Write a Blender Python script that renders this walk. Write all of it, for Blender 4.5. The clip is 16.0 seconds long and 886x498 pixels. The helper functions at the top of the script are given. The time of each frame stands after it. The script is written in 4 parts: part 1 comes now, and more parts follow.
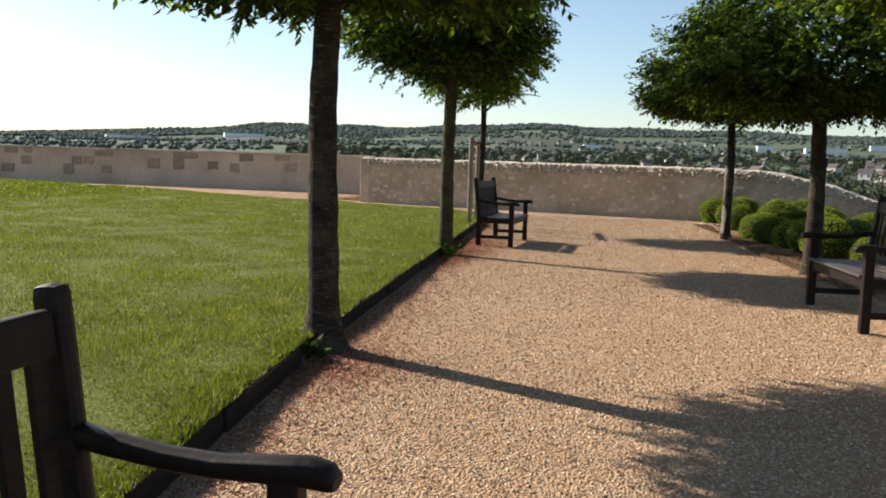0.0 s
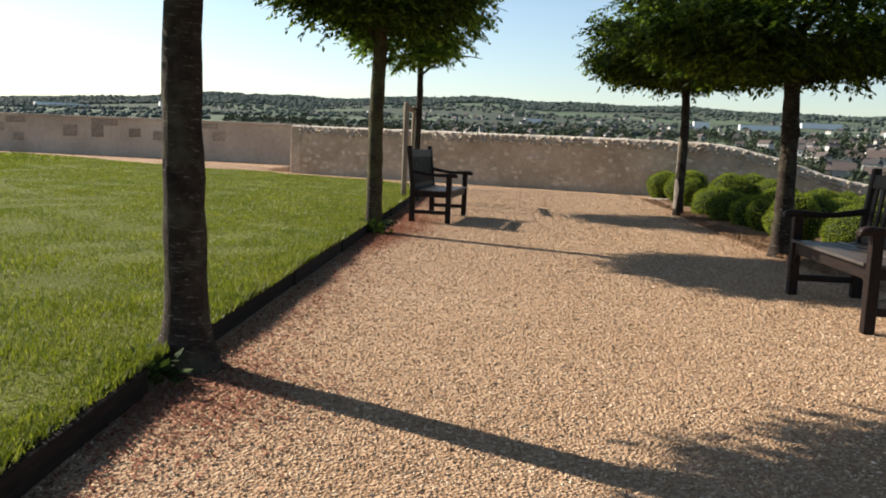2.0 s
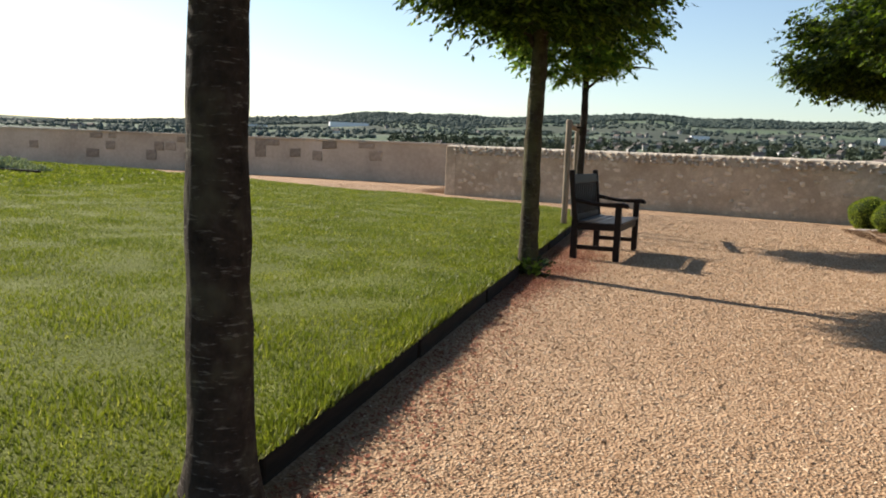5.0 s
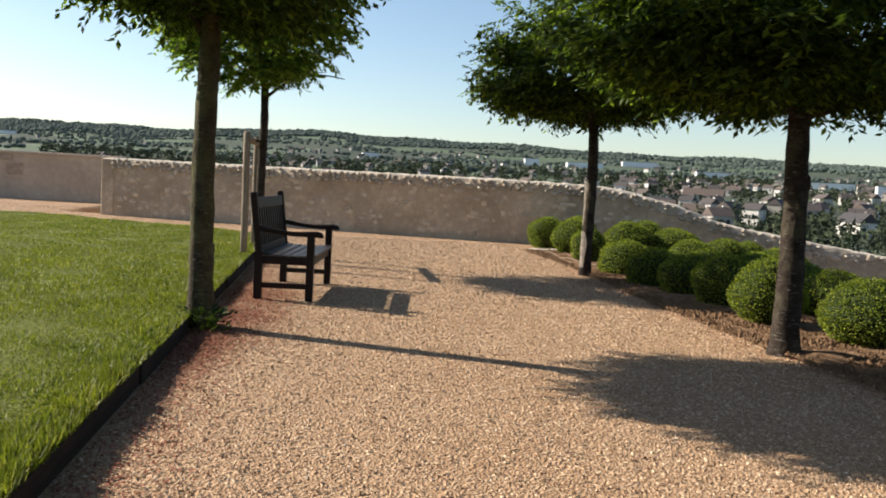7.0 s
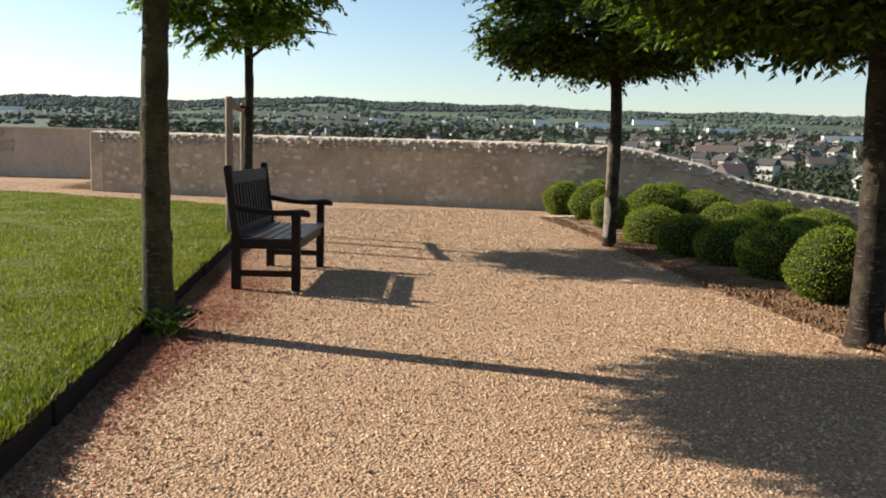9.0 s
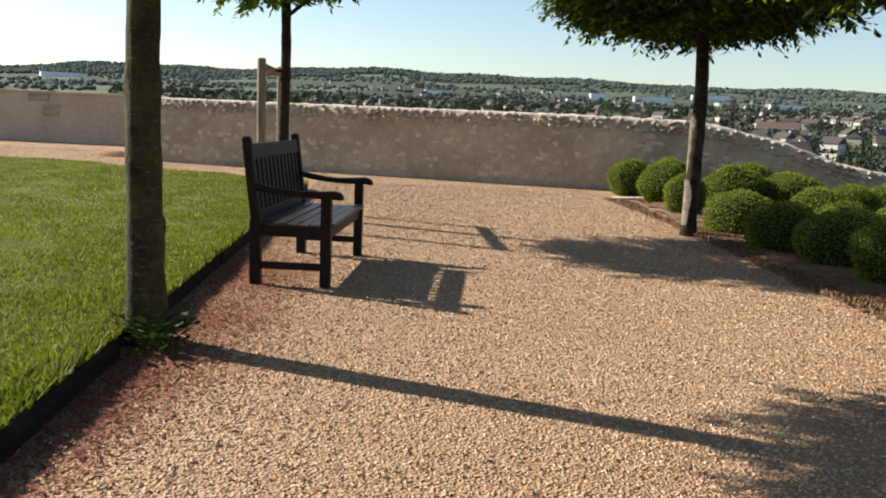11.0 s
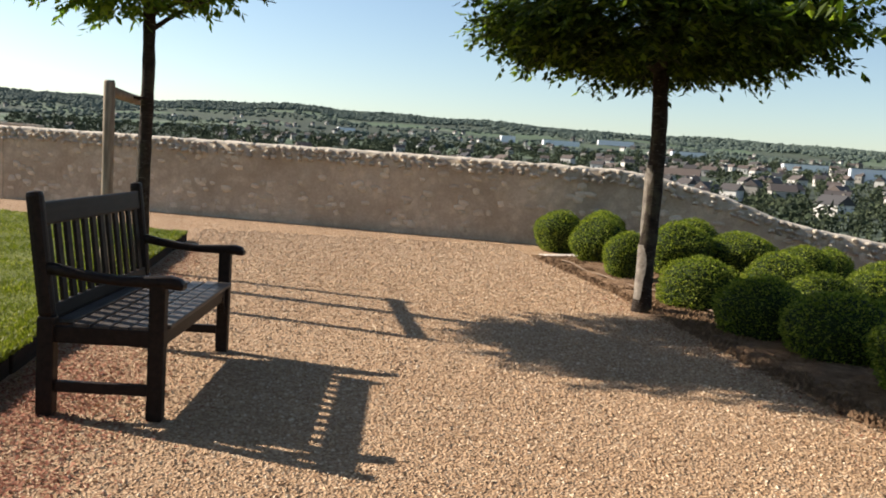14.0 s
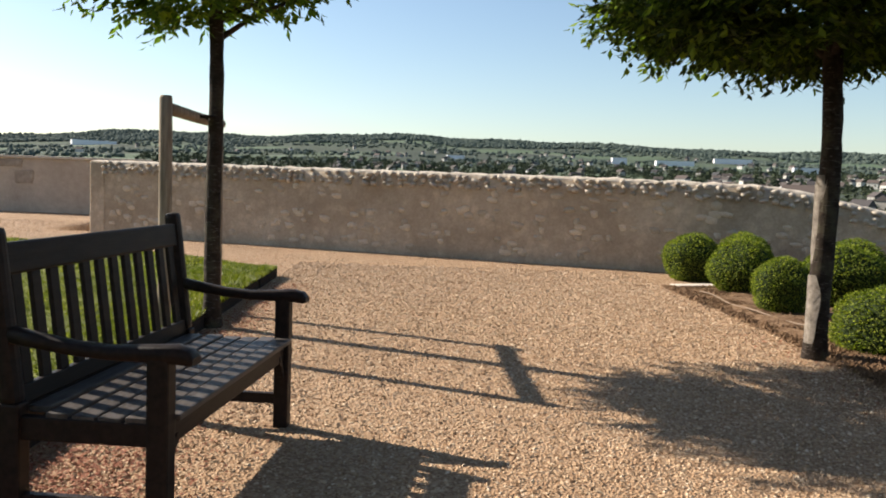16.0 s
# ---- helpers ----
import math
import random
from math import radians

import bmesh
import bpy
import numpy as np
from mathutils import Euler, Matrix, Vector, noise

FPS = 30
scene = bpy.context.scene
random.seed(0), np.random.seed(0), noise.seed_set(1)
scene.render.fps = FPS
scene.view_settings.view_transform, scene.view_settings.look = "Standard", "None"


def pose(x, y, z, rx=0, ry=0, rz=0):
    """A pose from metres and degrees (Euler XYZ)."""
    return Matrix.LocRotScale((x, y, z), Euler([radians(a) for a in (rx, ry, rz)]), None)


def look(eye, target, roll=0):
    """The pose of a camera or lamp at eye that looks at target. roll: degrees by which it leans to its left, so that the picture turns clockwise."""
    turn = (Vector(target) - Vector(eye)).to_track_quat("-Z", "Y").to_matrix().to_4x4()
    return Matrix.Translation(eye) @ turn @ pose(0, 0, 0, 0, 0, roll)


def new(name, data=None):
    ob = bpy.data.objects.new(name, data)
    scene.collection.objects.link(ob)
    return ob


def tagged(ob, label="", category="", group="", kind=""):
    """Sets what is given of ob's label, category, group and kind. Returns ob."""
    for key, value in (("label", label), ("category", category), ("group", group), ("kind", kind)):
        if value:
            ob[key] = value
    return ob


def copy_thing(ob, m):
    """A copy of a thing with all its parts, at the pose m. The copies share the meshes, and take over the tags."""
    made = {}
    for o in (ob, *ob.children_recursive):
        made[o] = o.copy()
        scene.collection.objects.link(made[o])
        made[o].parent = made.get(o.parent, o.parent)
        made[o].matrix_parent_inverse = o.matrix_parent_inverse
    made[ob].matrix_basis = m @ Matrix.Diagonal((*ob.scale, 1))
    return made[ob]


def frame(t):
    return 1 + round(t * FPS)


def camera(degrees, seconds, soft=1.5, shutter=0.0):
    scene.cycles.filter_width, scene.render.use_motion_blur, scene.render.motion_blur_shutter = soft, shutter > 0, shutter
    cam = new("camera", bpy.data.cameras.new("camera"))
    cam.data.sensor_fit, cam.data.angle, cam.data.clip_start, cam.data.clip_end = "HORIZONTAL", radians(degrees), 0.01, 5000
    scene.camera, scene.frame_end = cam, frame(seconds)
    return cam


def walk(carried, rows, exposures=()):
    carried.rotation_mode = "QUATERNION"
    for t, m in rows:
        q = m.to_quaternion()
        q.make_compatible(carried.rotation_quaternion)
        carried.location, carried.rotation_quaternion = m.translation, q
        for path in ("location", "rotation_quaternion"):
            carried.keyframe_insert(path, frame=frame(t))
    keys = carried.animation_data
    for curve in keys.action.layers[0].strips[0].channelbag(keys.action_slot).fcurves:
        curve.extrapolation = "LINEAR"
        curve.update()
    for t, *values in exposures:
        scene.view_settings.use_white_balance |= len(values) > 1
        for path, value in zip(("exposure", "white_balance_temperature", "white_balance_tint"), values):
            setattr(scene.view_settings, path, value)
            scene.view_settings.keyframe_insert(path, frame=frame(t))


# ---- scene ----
cam = camera(55.0, 16.0, 1.9)
PATH = [
    (0, (1.252, 0.192, 1.111), (1.016, 2.169, 0.923), 1.9),
    (0.5, (1.19, 0.469, 1.097), (1.041, 2.45, 0.863), 3.0),
    (1, (1.299, 0.635, 1.113), (1.01, 2.601, 0.891), 3.2),
    (1.5, (1.308, 0.966, 1.112), (1.003, 2.927, 0.86), 0.8),
    (2, (1.254, 1.486, 1.043), (1.158, 3.468, 0.797), 2.5),
    (2.5, (1.347, 1.752, 1.049), (1.113, 3.713, 0.738), 1.3),
    (3, (1.363, 2.075, 1.048), (0.884, 3.981, 0.677), 0.5),
    (3.5, (1.262, 2.318, 1.097), (0.864, 4.254, 0.793), 1.0),
    (3.7, (1.346, 2.258, 1.106), (0.921, 4.195, 0.85), 1.2),
    (5.8, (0.88, 3.779, 1.1), (0.39, 5.705, 0.878), 3.4),
    (6, (0.848, 3.951, 1.157), (0.364, 5.876, 0.917), 4.2),
    (6.5, (0.788, 4.292, 1.127), (0.525, 6.267, 0.955), 2.1),
    (7, (0.873, 4.631, 1.15), (1.151, 6.606, 1.001), 3.1),
    (7.5, (0.909, 4.869, 1.149), (1.14, 6.851, 1.015), 1.7),
    (8, (1.032, 5.082, 1.148), (1.169, 7.059, 0.872), 2.4),
    (8.5, (1.03, 5.447, 1.167), (1.325, 7.419, 1.008), 0.8),
    (8.7, (1.04, 5.58, 1.167), (1.31, 7.55, 0.952), 1.1),
    (10.8, (1.178, 6.737, 1.174), (1.393, 8.707, 0.901), 2.3),
    (11, (1.159, 6.906, 1.162), (1.294, 8.879, 0.861), 2.4),
    (11.5, (1.226, 7.117, 1.207), (1.239, 9.092, 0.892), 2.9),
    (12, (1.118, 7.606, 1.211), (1.323, 9.584, 0.998), 2.1),
    (12.5, (1.262, 7.787, 1.217), (1.616, 9.744, 1.012), 3.2),
    (13, (1.356, 8.136, 1.205), (1.623, 10.106, 0.981), 1.8),
    (13.5, (1.365, 8.465, 1.2), (1.657, 10.432, 0.988), 1.9),
    (14, (1.346, 8.748, 1.237), (1.685, 10.709, 1.036), 3.9),
    (14.5, (1.475, 9.047, 1.203), (1.719, 11.02, 0.988), 2.2),
    (15, (1.499, 9.37, 1.201), (1.677, 11.356, 1.036), 1.8),
    (15.5, (1.472, 9.667, 1.222), (1.671, 11.65, 1.052), 1.4),
    (16, (1.511, 10.009, 1.183), (1.588, 12.002, 1.029), 2.1),
]
walk(cam, [(t, look(eye, target, roll)) for t, eye, target, roll in PATH])

# ---- light ----
SUN_DIR = Vector((-1.465, 0.76, 1.0)).normalized()
SUN_AZ = math.atan2(SUN_DIR.x, SUN_DIR.y)
SUN_EL = math.asin(SUN_DIR.z)
world = bpy.data.worlds.new("sky")
scene.world = world
world.use_nodes = True
wn, wl = world.node_tree.nodes, world.node_tree.links
sky = wn.new("ShaderNodeTexSky")
sky.sky_type = "NISHITA"
sky.sun_disc = False
sky.sun_elevation = SUN_EL
sky.sun_rotation = SUN_AZ
sky.air_density = 1.0
sky.dust_density = 0.5
sky.ozone_density = 1.5
wn["Background"].inputs[1].default_value = 0.071
wl.new(sky.outputs[0], wn["Background"].inputs[0])
sun = new("sun", bpy.data.lights.new("sun", "SUN"))
sun.data.energy = 5.0
sun.data.angle = radians(0.53)
sun.data.color = (1.0, 0.91, 0.79)
sun.matrix_world = look(SUN_DIR * 60, (0, 0, 0))
scene.view_settings.exposure = 1.10


# ---- materials ----
def material(name, rough=0.8, spec=0.3):
    m = bpy.data.materials.new(name)
    m.use_nodes = True
    b = m.node_tree.nodes["Principled BSDF"]
    b.inputs["Roughness"].default_value = rough
    b.inputs["Specular IOR Level"].default_value = spec
    return m, m.node_tree.nodes, m.node_tree.links, b


def coords(nodes, links, scale=(1, 1, 1), kind="Object"):
    c = nodes.new("ShaderNodeTexCoord")
    s = nodes.new("ShaderNodeMapping")
    s.inputs["Scale"].default_value = scale
    links.new(c.outputs[kind], s.inputs[0])
    return s.outputs[0]


def world_coords(nodes, links, scale=(1, 1, 1)):
    c = nodes.new("ShaderNodeNewGeometry")
    s = nodes.new("ShaderNodeMapping")
    s.inputs["Scale"].default_value = scale
    links.new(c.outputs["Position"], s.inputs[0])
    return s.outputs[0]


def noise_tex(nodes, links, vec, scale, detail=4, rough=0.6):
    n = nodes.new("ShaderNodeTexNoise")
    n.inputs["Scale"].default_value = scale
    n.inputs["Detail"].default_value = detail
    n.inputs["Roughness"].default_value = rough
    links.new(vec, n.inputs["Vector"])
    return n.outputs["Fac"]


def ramp(nodes, links, fac, stops):
    r = nodes.new("ShaderNodeValToRGB")
    els = r.color_ramp.elements
    while len(els) < len(stops):
        els.new(0.5)
    for e, (p, c) in zip(els, stops):
        e.position = p
        e.color = (*c, 1)
    links.new(fac, r.inputs[0])
    return r.outputs[0]


def mix(nodes, links, fac, a, b, mode="MIX"):
    m = nodes.new("ShaderNodeMix")
    m.data_type = "RGBA"
    m.blend_type = mode
    for sock, v in ((m.inputs[0], fac), (m.inputs[6], a), (m.inputs[7], b)):
        if isinstance(v, bpy.types.NodeSocket):
            links.new(v, sock)
        elif isinstance(v, tuple):
            sock.default_value = (*v, 1)
        else:
            sock.default_value = v
    return m.outputs[2]


def bump(nodes, links, bsdf, height, dist, strength=1.0):
    b = nodes.new("ShaderNodeBump")
    b.inputs["Distance"].default_value = dist
    b.inputs["Strength"].default_value = strength
    links.new(height, b.inputs["Height"])
    links.new(b.outputs[0], bsdf.inputs["Normal"])
    return b


def gravel_material():
    m, n, l, b = material("gravel", 0.9, 0.2)
    v = world_coords(n, l)
    vor = n.new("ShaderNodeTexVoronoi")
    vor.inputs["Scale"].default_value = 75
    vor.inputs["Randomness"].default_value = 1.0
    l.new(v, vor.inputs["Vector"])
    chip = ramp(n, l, vor.outputs["Color"], [(0.0, (0.22, 0.125, 0.068)), (0.5, (0.355, 0.232, 0.137)), (1.0, (0.49, 0.352, 0.232))])
    big = ramp(n, l, noise_tex(n, l, v, 0.8, 5), [(0.3, (0.82, 0.76, 0.70)), (0.7, (1.0, 1.0, 1.0))])
    l.new(mix(n, l, 0.8, chip, big, "MULTIPLY"), b.inputs["Base Color"])
    bump(n, l, b, vor.outputs["Distance"], 0.012, 0.9)
    return m


def pebble_material():
    m, n, l, b = material("gravel_chips", 0.85, 0.25)
    g = n.new("ShaderNodeNewGeometry")
    col = ramp(n, l, g.outputs["Random Per Island"], [(0.0, (0.235, 0.134, 0.073)), (0.4, (0.40, 0.262, 0.151)), (0.8, (0.505, 0.356, 0.225)), (1.0, (0.63, 0.492, 0.349))])
    l.new(col, b.inputs["Base Color"])
    return m


def land_material():
    m, n, l, b = material("valley_land", 0.95, 0.1)
    v = world_coords(n, l, (1, 1, 0))
    vor = n.new("ShaderNodeTexVoronoi")
    vor.inputs["Scale"].default_value = 0.006
    l.new(v, vor.inputs["Vector"])
    fields = ramp(n, l, vor.outputs["Color"], [(0.0, (0.055, 0.066, 0.052)), (0.4, (0.075, 0.09, 0.066)), (0.65, (0.10, 0.14, 0.084)), (0.85, (0.125, 0.15, 0.105)), (1.0, (0.18, 0.19, 0.14))])
    grain = ramp(n, l, noise_tex(n, l, v, 0.05, 6), [(0.3, (0.6, 0.6, 0.6)), (0.7, (1.1, 1.1, 1.1))])
    l.new(mix(n, l, 0.9, fields, grain, "MULTIPLY"), b.inputs["Base Color"])
    return m


def lawn_material():
    m, n, l, b = material("turf", 0.95, 0.1)
    v = world_coords(n, l)
    a = ramp(n, l, noise_tex(n, l, v, 1.1, 6, 0.65), [(0.3, (0.115, 0.132, 0.028)), (0.55, (0.16, 0.178, 0.042)), (0.75, (0.215, 0.22, 0.066))])
    f = ramp(n, l, noise_tex(n, l, v, 60, 4), [(0.3, (0.45, 0.45, 0.45)), (0.7, (1.0, 1.0, 1.0))])
    l.new(mix(n, l, 0.85, a, f, "MULTIPLY"), b.inputs["Base Color"])
    bump(n, l, b, noise_tex(n, l, v, 45, 4), 0.05, 0.8)
    return m


def blade_material():
    m, n, l, b = material("grass_blade", 0.6, 0.25)
    g = n.new("ShaderNodeNewGeometry")
    v = world_coords(n, l)
    own = ramp(n, l, g.outputs["Random Per Island"], [(0.0, (0.085, 0.105, 0.018)), (0.5, (0.150, 0.170, 0.030)), (0.93, (0.225, 0.235, 0.055)), (1.0, (0.38, 0.35, 0.18))])
    patch = ramp(n, l, noise_tex(n, l, v, 0.9, 5, 0.65), [(0.3, (0.76, 0.82, 0.76)), (0.65, (1.1, 1.06, 0.95))])
    tuft = ramp(n, l, noise_tex(n, l, v, 4.5, 4, 0.7), [(0.32, (0.74, 0.78, 0.72)), (0.68, (1.16, 1.14, 1.12))])
    col = mix(n, l, 1.0, mix(n, l, 1.0, own, patch, "MULTIPLY"), tuft, "MULTIPLY")
    return leafy(m, n, l, b, col, 0.33)


def leafy(m, n, l, b, col, share, clear=1.0):
    l.new(col, b.inputs["Base Color"])
    t = n.new("ShaderNodeBsdfTranslucent")
    warm = mix(n, l, 1.0, col, (1.25 * clear, 1.35 * clear, 0.5 * clear), "MULTIPLY")
    l.new(warm, t.inputs[0])
    s = n.new("ShaderNodeMixShader")
    s.inputs[0].default_value = share
    l.new(b.outputs[0], s.inputs[1])
    l.new(t.outputs[0], s.inputs[2])
    l.new(s.outputs[0], n["Material Output"].inputs[0])
    return m


def leaf_material(name, dark, mid, light, share=0.35, rough=0.5, clear=1.0):
    m, n, l, b = material(name, rough, 0.15)
    g = n.new("ShaderNodeNewGeometry")
    col = ramp(n, l, g.outputs["Random Per Island"], [(0.0, dark), (0.6, mid), (1.0, light)])
    return leafy(m, n, l, b, col, share, clear)


def bark_material(name="bark", moss=0.0):
    m, n, l, b = material(name, 0.9, 0.12)
    v = coords(n, l)
    base = ramp(n, l, noise_tex(n, l, v, 14, 6, 0.7), [(0.3, (0.014, 0.010, 0.008)), (0.55, (0.034, 0.025, 0.019)), (0.8, (0.075, 0.058, 0.045))])
    vb = coords(n, l, (9.0, 9.0, 48.0))
    bands = ramp(n, l, noise_tex(n, l, vb, 1.6, 4, 0.7), [(0.58, (0, 0, 0)), (0.66, (1, 1, 1))])
    blot = ramp(n, l, noise_tex(n, l, v, 5, 3), [(0.5, (0, 0, 0)), (0.72, (1, 1, 1))])
    col = mix(n, l, bands, base, (0.13, 0.112, 0.094))
    col2 = mix(n, l, blot, col, (0.075, 0.066, 0.042))
    if moss:
        green = ramp(n, l, noise_tex(n, l, coords(n, l, (1, 1, 0.4)), 7, 5, 0.7), [(0.42 - 0.1 * moss, (0, 0, 0)), (0.62, (moss, moss, moss))])
        col2 = mix(n, l, green, col2, (0.12, 0.115, 0.035))
    l.new(col2, b.inputs["Base Color"])
    bump(n, l, b, noise_tex(n, l, coords(n, l, (1, 1, 0.5)), 35, 5), 0.02, 0.7)
    return m


def wood_material(name, dark, light, rough=0.55, grain=(60, 6, 60)):
    m, n, l, b = material(name, rough, 0.15)
    v = coords(n, l, grain)
    col = ramp(n, l, noise_tex(n, l, v, 1.0, 5, 0.65), [(0.3, dark), (0.72, light)])
    i = n.new("ShaderNodeObjectInfo")
    var = ramp(n, l, i.outputs["Random"], [(0.0, (0.8, 0.8, 0.8)), (1.0, (1.12, 1.1, 1.06))])
    l.new(mix(n, l, 1.0, col, var, "MULTIPLY"), b.inputs["Base Color"])
    bump(n, l, b, noise_tex(n, l, v, 1.0, 5), 0.003, 0.6)
    return m


def mortar_material():
    m, n, l, b = material("lime_mortar_wall", 0.95, 0.1)
    v = coords(n, l)
    big = ramp(n, l, noise_tex(n, l, v, 0.9, 6, 0.65), [(0.3, (0.37, 0.295, 0.215)), (0.55, (0.52, 0.43, 0.325)), (0.75, (0.64, 0.55, 0.435))])
    vor = n.new("ShaderNodeTexVoronoi")
    vor.inputs["Scale"].default_value = 5.5
    warp = mix(n, l, 0.12, v, noise_tex(n, l, v, 6, 2), "ADD")
    l.new(warp, vor.inputs["Vector"])
    stone = ramp(n, l, vor.outputs["Distance"], [(0.15, (1.15, 1.12, 1.08)), (0.5, (0.88, 0.86, 0.84))])
    fine = ramp(n, l, noise_tex(n, l, v, 24, 6, 0.7), [(0.3, (0.72, 0.70, 0.68)), (0.7, (1.1, 1.1, 1.1))])
    l.new(mix(n, l, 0.8, mix(n, l, 0.7, big, stone, "MULTIPLY"), fine, "MULTIPLY"), b.inputs["Base Color"])
    bump(n, l, b, noise_tex(n, l, v, 18, 6, 0.7), 0.03, 0.7)
    return m


def render_wall_material():
    m, n, l, b = material("old_render", 0.95, 0.1)
    v = coords(n, l)
    big = ramp(n, l, noise_tex(n, l, v, 0.45, 6, 0.6), [(0.3, (0.40, 0.32, 0.245)), (0.6, (0.56, 0.46, 0.36)), (0.8, (0.63, 0.53, 0.43))])
    fine = ramp(n, l, noise_tex(n, l, v, 7, 6, 0.7), [(0.3, (0.8, 0.78, 0.76)), (0.7, (1.05, 1.05, 1.05))])
    l.new(mix(n, l, 0.8, big, fine, "MULTIPLY"), b.inputs["Base Color"])
    bump(n, l, b, noise_tex(n, l, v, 12, 6), 0.02, 0.6)
    return m


def stone_material(name, dark, light, scale=14):
    m, n, l, b = material(name, 0.9, 0.15)
    v = coords(n, l)
    col = ramp(n, l, noise_tex(n, l, v, scale, 5, 0.65), [(0.3, dark), (0.7, light)])
    i = n.new("ShaderNodeObjectInfo")
    var = ramp(n, l, i.outputs["Random"], [(0.0, (0.72, 0.70, 0.68)), (1.0, (1.12, 1.10, 1.08))])
    l.new(mix(n, l, 1.0, col, var, "MULTIPLY"), b.inputs["Base Color"])
    bump(n, l, b, noise_tex(n, l, v, scale * 2, 5), 0.015, 0.7)
    return m


def soil_material():
    m, n, l, b = material("bed_soil", 0.95, 0.1)
    v = world_coords(n, l)
    col = ramp(n, l, noise_tex(n, l, v, 9, 7, 0.75), [(0.3, (0.10, 0.055, 0.03)), (0.55, (0.22, 0.135, 0.078)), (0.75, (0.36, 0.24, 0.15))])
    l.new(col, b.inputs["Base Color"])
    bump(n, l, b, noise_tex(n, l, v, 14, 7, 0.7), 0.06, 1.0)
    return m


def plain_varied(name, a, c, rough=0.8):
    m, n, l, b = material(name, rough, 0.2)
    i = n.new("ShaderNodeObjectInfo")
    l.new(ramp(n, l, i.outputs["Random"], [(0.0, a), (1.0, c)]), b.inputs["Base Color"])
    return m


GRAVEL, PEBBLE, LAND = gravel_material(), pebble_material(), land_material()
TURF, BLADE, BARK, SOIL = lawn_material(), blade_material(), bark_material(), soil_material()
MOSSY_BARK = bark_material("mossy_bark", 0.4)
LEAF = leaf_material("hornbeam_leaf", (0.014, 0.025, 0.006), (0.040, 0.066, 0.012), (0.15, 0.20, 0.034), 0.48, 0.5, 1.3)
YOUNG_LEAF = leaf_material("young_leaf", (0.04, 0.07, 0.015), (0.08, 0.13, 0.025), (0.18, 0.22, 0.04), 0.5, 0.5, 1.5)
BOX_LEAF = leaf_material("boxwood_leaf", (0.055, 0.08, 0.014), (0.15, 0.188, 0.030), (0.31, 0.33, 0.065), 0.42, 0.75)
# darker leaf green for the filler: shade inside the balls as colour
BOX_INNER_SHADE = leaf_material("boxwood_inner_shade", (0.02, 0.03, 0.008), (0.03, 0.045, 0.012), (0.03, 0.045, 0.012), 0.0, 0.9)
FAR_LEAF = leaf_material("far_foliage", (0.028, 0.038, 0.022), (0.046, 0.060, 0.033), (0.080, 0.094, 0.050), 0.0, 0.9)
# distance haze painted into the hill leaves: paler and bluer than the near trees
HAZED_HILL_LEAF = leaf_material("hazed_hill_foliage", (0.060, 0.080, 0.068), (0.074, 0.096, 0.079), (0.092, 0.114, 0.090), 0.0, 0.9)
BED_LEAF = leaf_material("grey_bed_leaf", (0.10, 0.13, 0.09), (0.19, 0.22, 0.16), (0.42, 0.42, 0.38), 0.2, 0.8)
WEED = leaf_material("weed_leaf", (0.022, 0.040, 0.012), (0.042, 0.066, 0.02), (0.075, 0.105, 0.035), 0.18, 0.85)
DRY = leaf_material("dry_litter", (0.13, 0.042, 0.025), (0.25, 0.092, 0.055), (0.38, 0.19, 0.12), 0.1, 0.9)
BENCH_WOOD = wood_material("dark_stained_wood", (0.008, 0.005, 0.0045), (0.025, 0.015, 0.012), 0.5, (40, 5, 40))
WORN_WOOD = wood_material("worn_seat_wood", (0.040, 0.033, 0.030), (0.100, 0.086, 0.079), 0.45, (40, 5, 40))
STAKE_WOOD = wood_material("weathered_stake_wood", (0.16, 0.12, 0.085), (0.36, 0.29, 0.22), 0.8, (40, 40, 4))
EDGE_WOOD = wood_material("dark_edging_wood", (0.011, 0.008, 0.006), (0.028, 0.019, 0.014), 0.85, (40, 4, 40))
MORTAR, RENDER = mortar_material(), render_wall_material()
STONE = stone_material("limestone", (0.47, 0.385, 0.29), (0.69, 0.60, 0.47))
COPING = stone_material("coping_stone", (0.40, 0.34, 0.27), (0.62, 0.55, 0.46))
STAIN = stone_material("dark_stone_patch", (0.23, 0.18, 0.138), (0.41, 0.335, 0.26), 7)
# pale bark tone that also holds the sunlight on the trunk's left side
SUNLIT_BARK = stone_material("sunlit_pale_bark", (0.10, 0.085, 0.07), (0.30, 0.265, 0.225), 16)
SLAB = stone_material("pale_slab", (0.50, 0.43, 0.36), (0.66, 0.58, 0.50))
PIPE = plain_varied("brown_plastic_pipe", (0.19, 0.13, 0.085), (0.2, 0.14, 0.095), 0.6)
HOUSE_WALL = plain_varied("house_render", (0.14, 0.125, 0.105), (0.64, 0.61, 0.56))
HOUSE_ROOF = plain_varied("slate_roof", (0.05, 0.05, 0.052), (0.11, 0.085, 0.072), 0.7)
WHITE_PANEL = plain_varied("white_cladding", (0.75, 0.76, 0.78), (0.84, 0.84, 0.84), 0.5)
DARK_GLASS = plain_varied("dark_window", (0.03, 0.035, 0.04), (0.05, 0.055, 0.06), 0.2)


# ---- building helpers ----
def part(name, bm, mat, parent=None, label=""):
    me = bpy.data.meshes.new(name)
    bm.to_mesh(me)
    bm.free()
    me.materials.append(mat)
    ob = new(name, me)
    ob.parent = parent
    return tagged(ob, label)


def thing(name, m, label, category, group="", kind=""):
    ob = new(name)
    ob.empty_display_size = 0.2
    ob.matrix_basis = m
    return tagged(ob, label, category, group, kind)


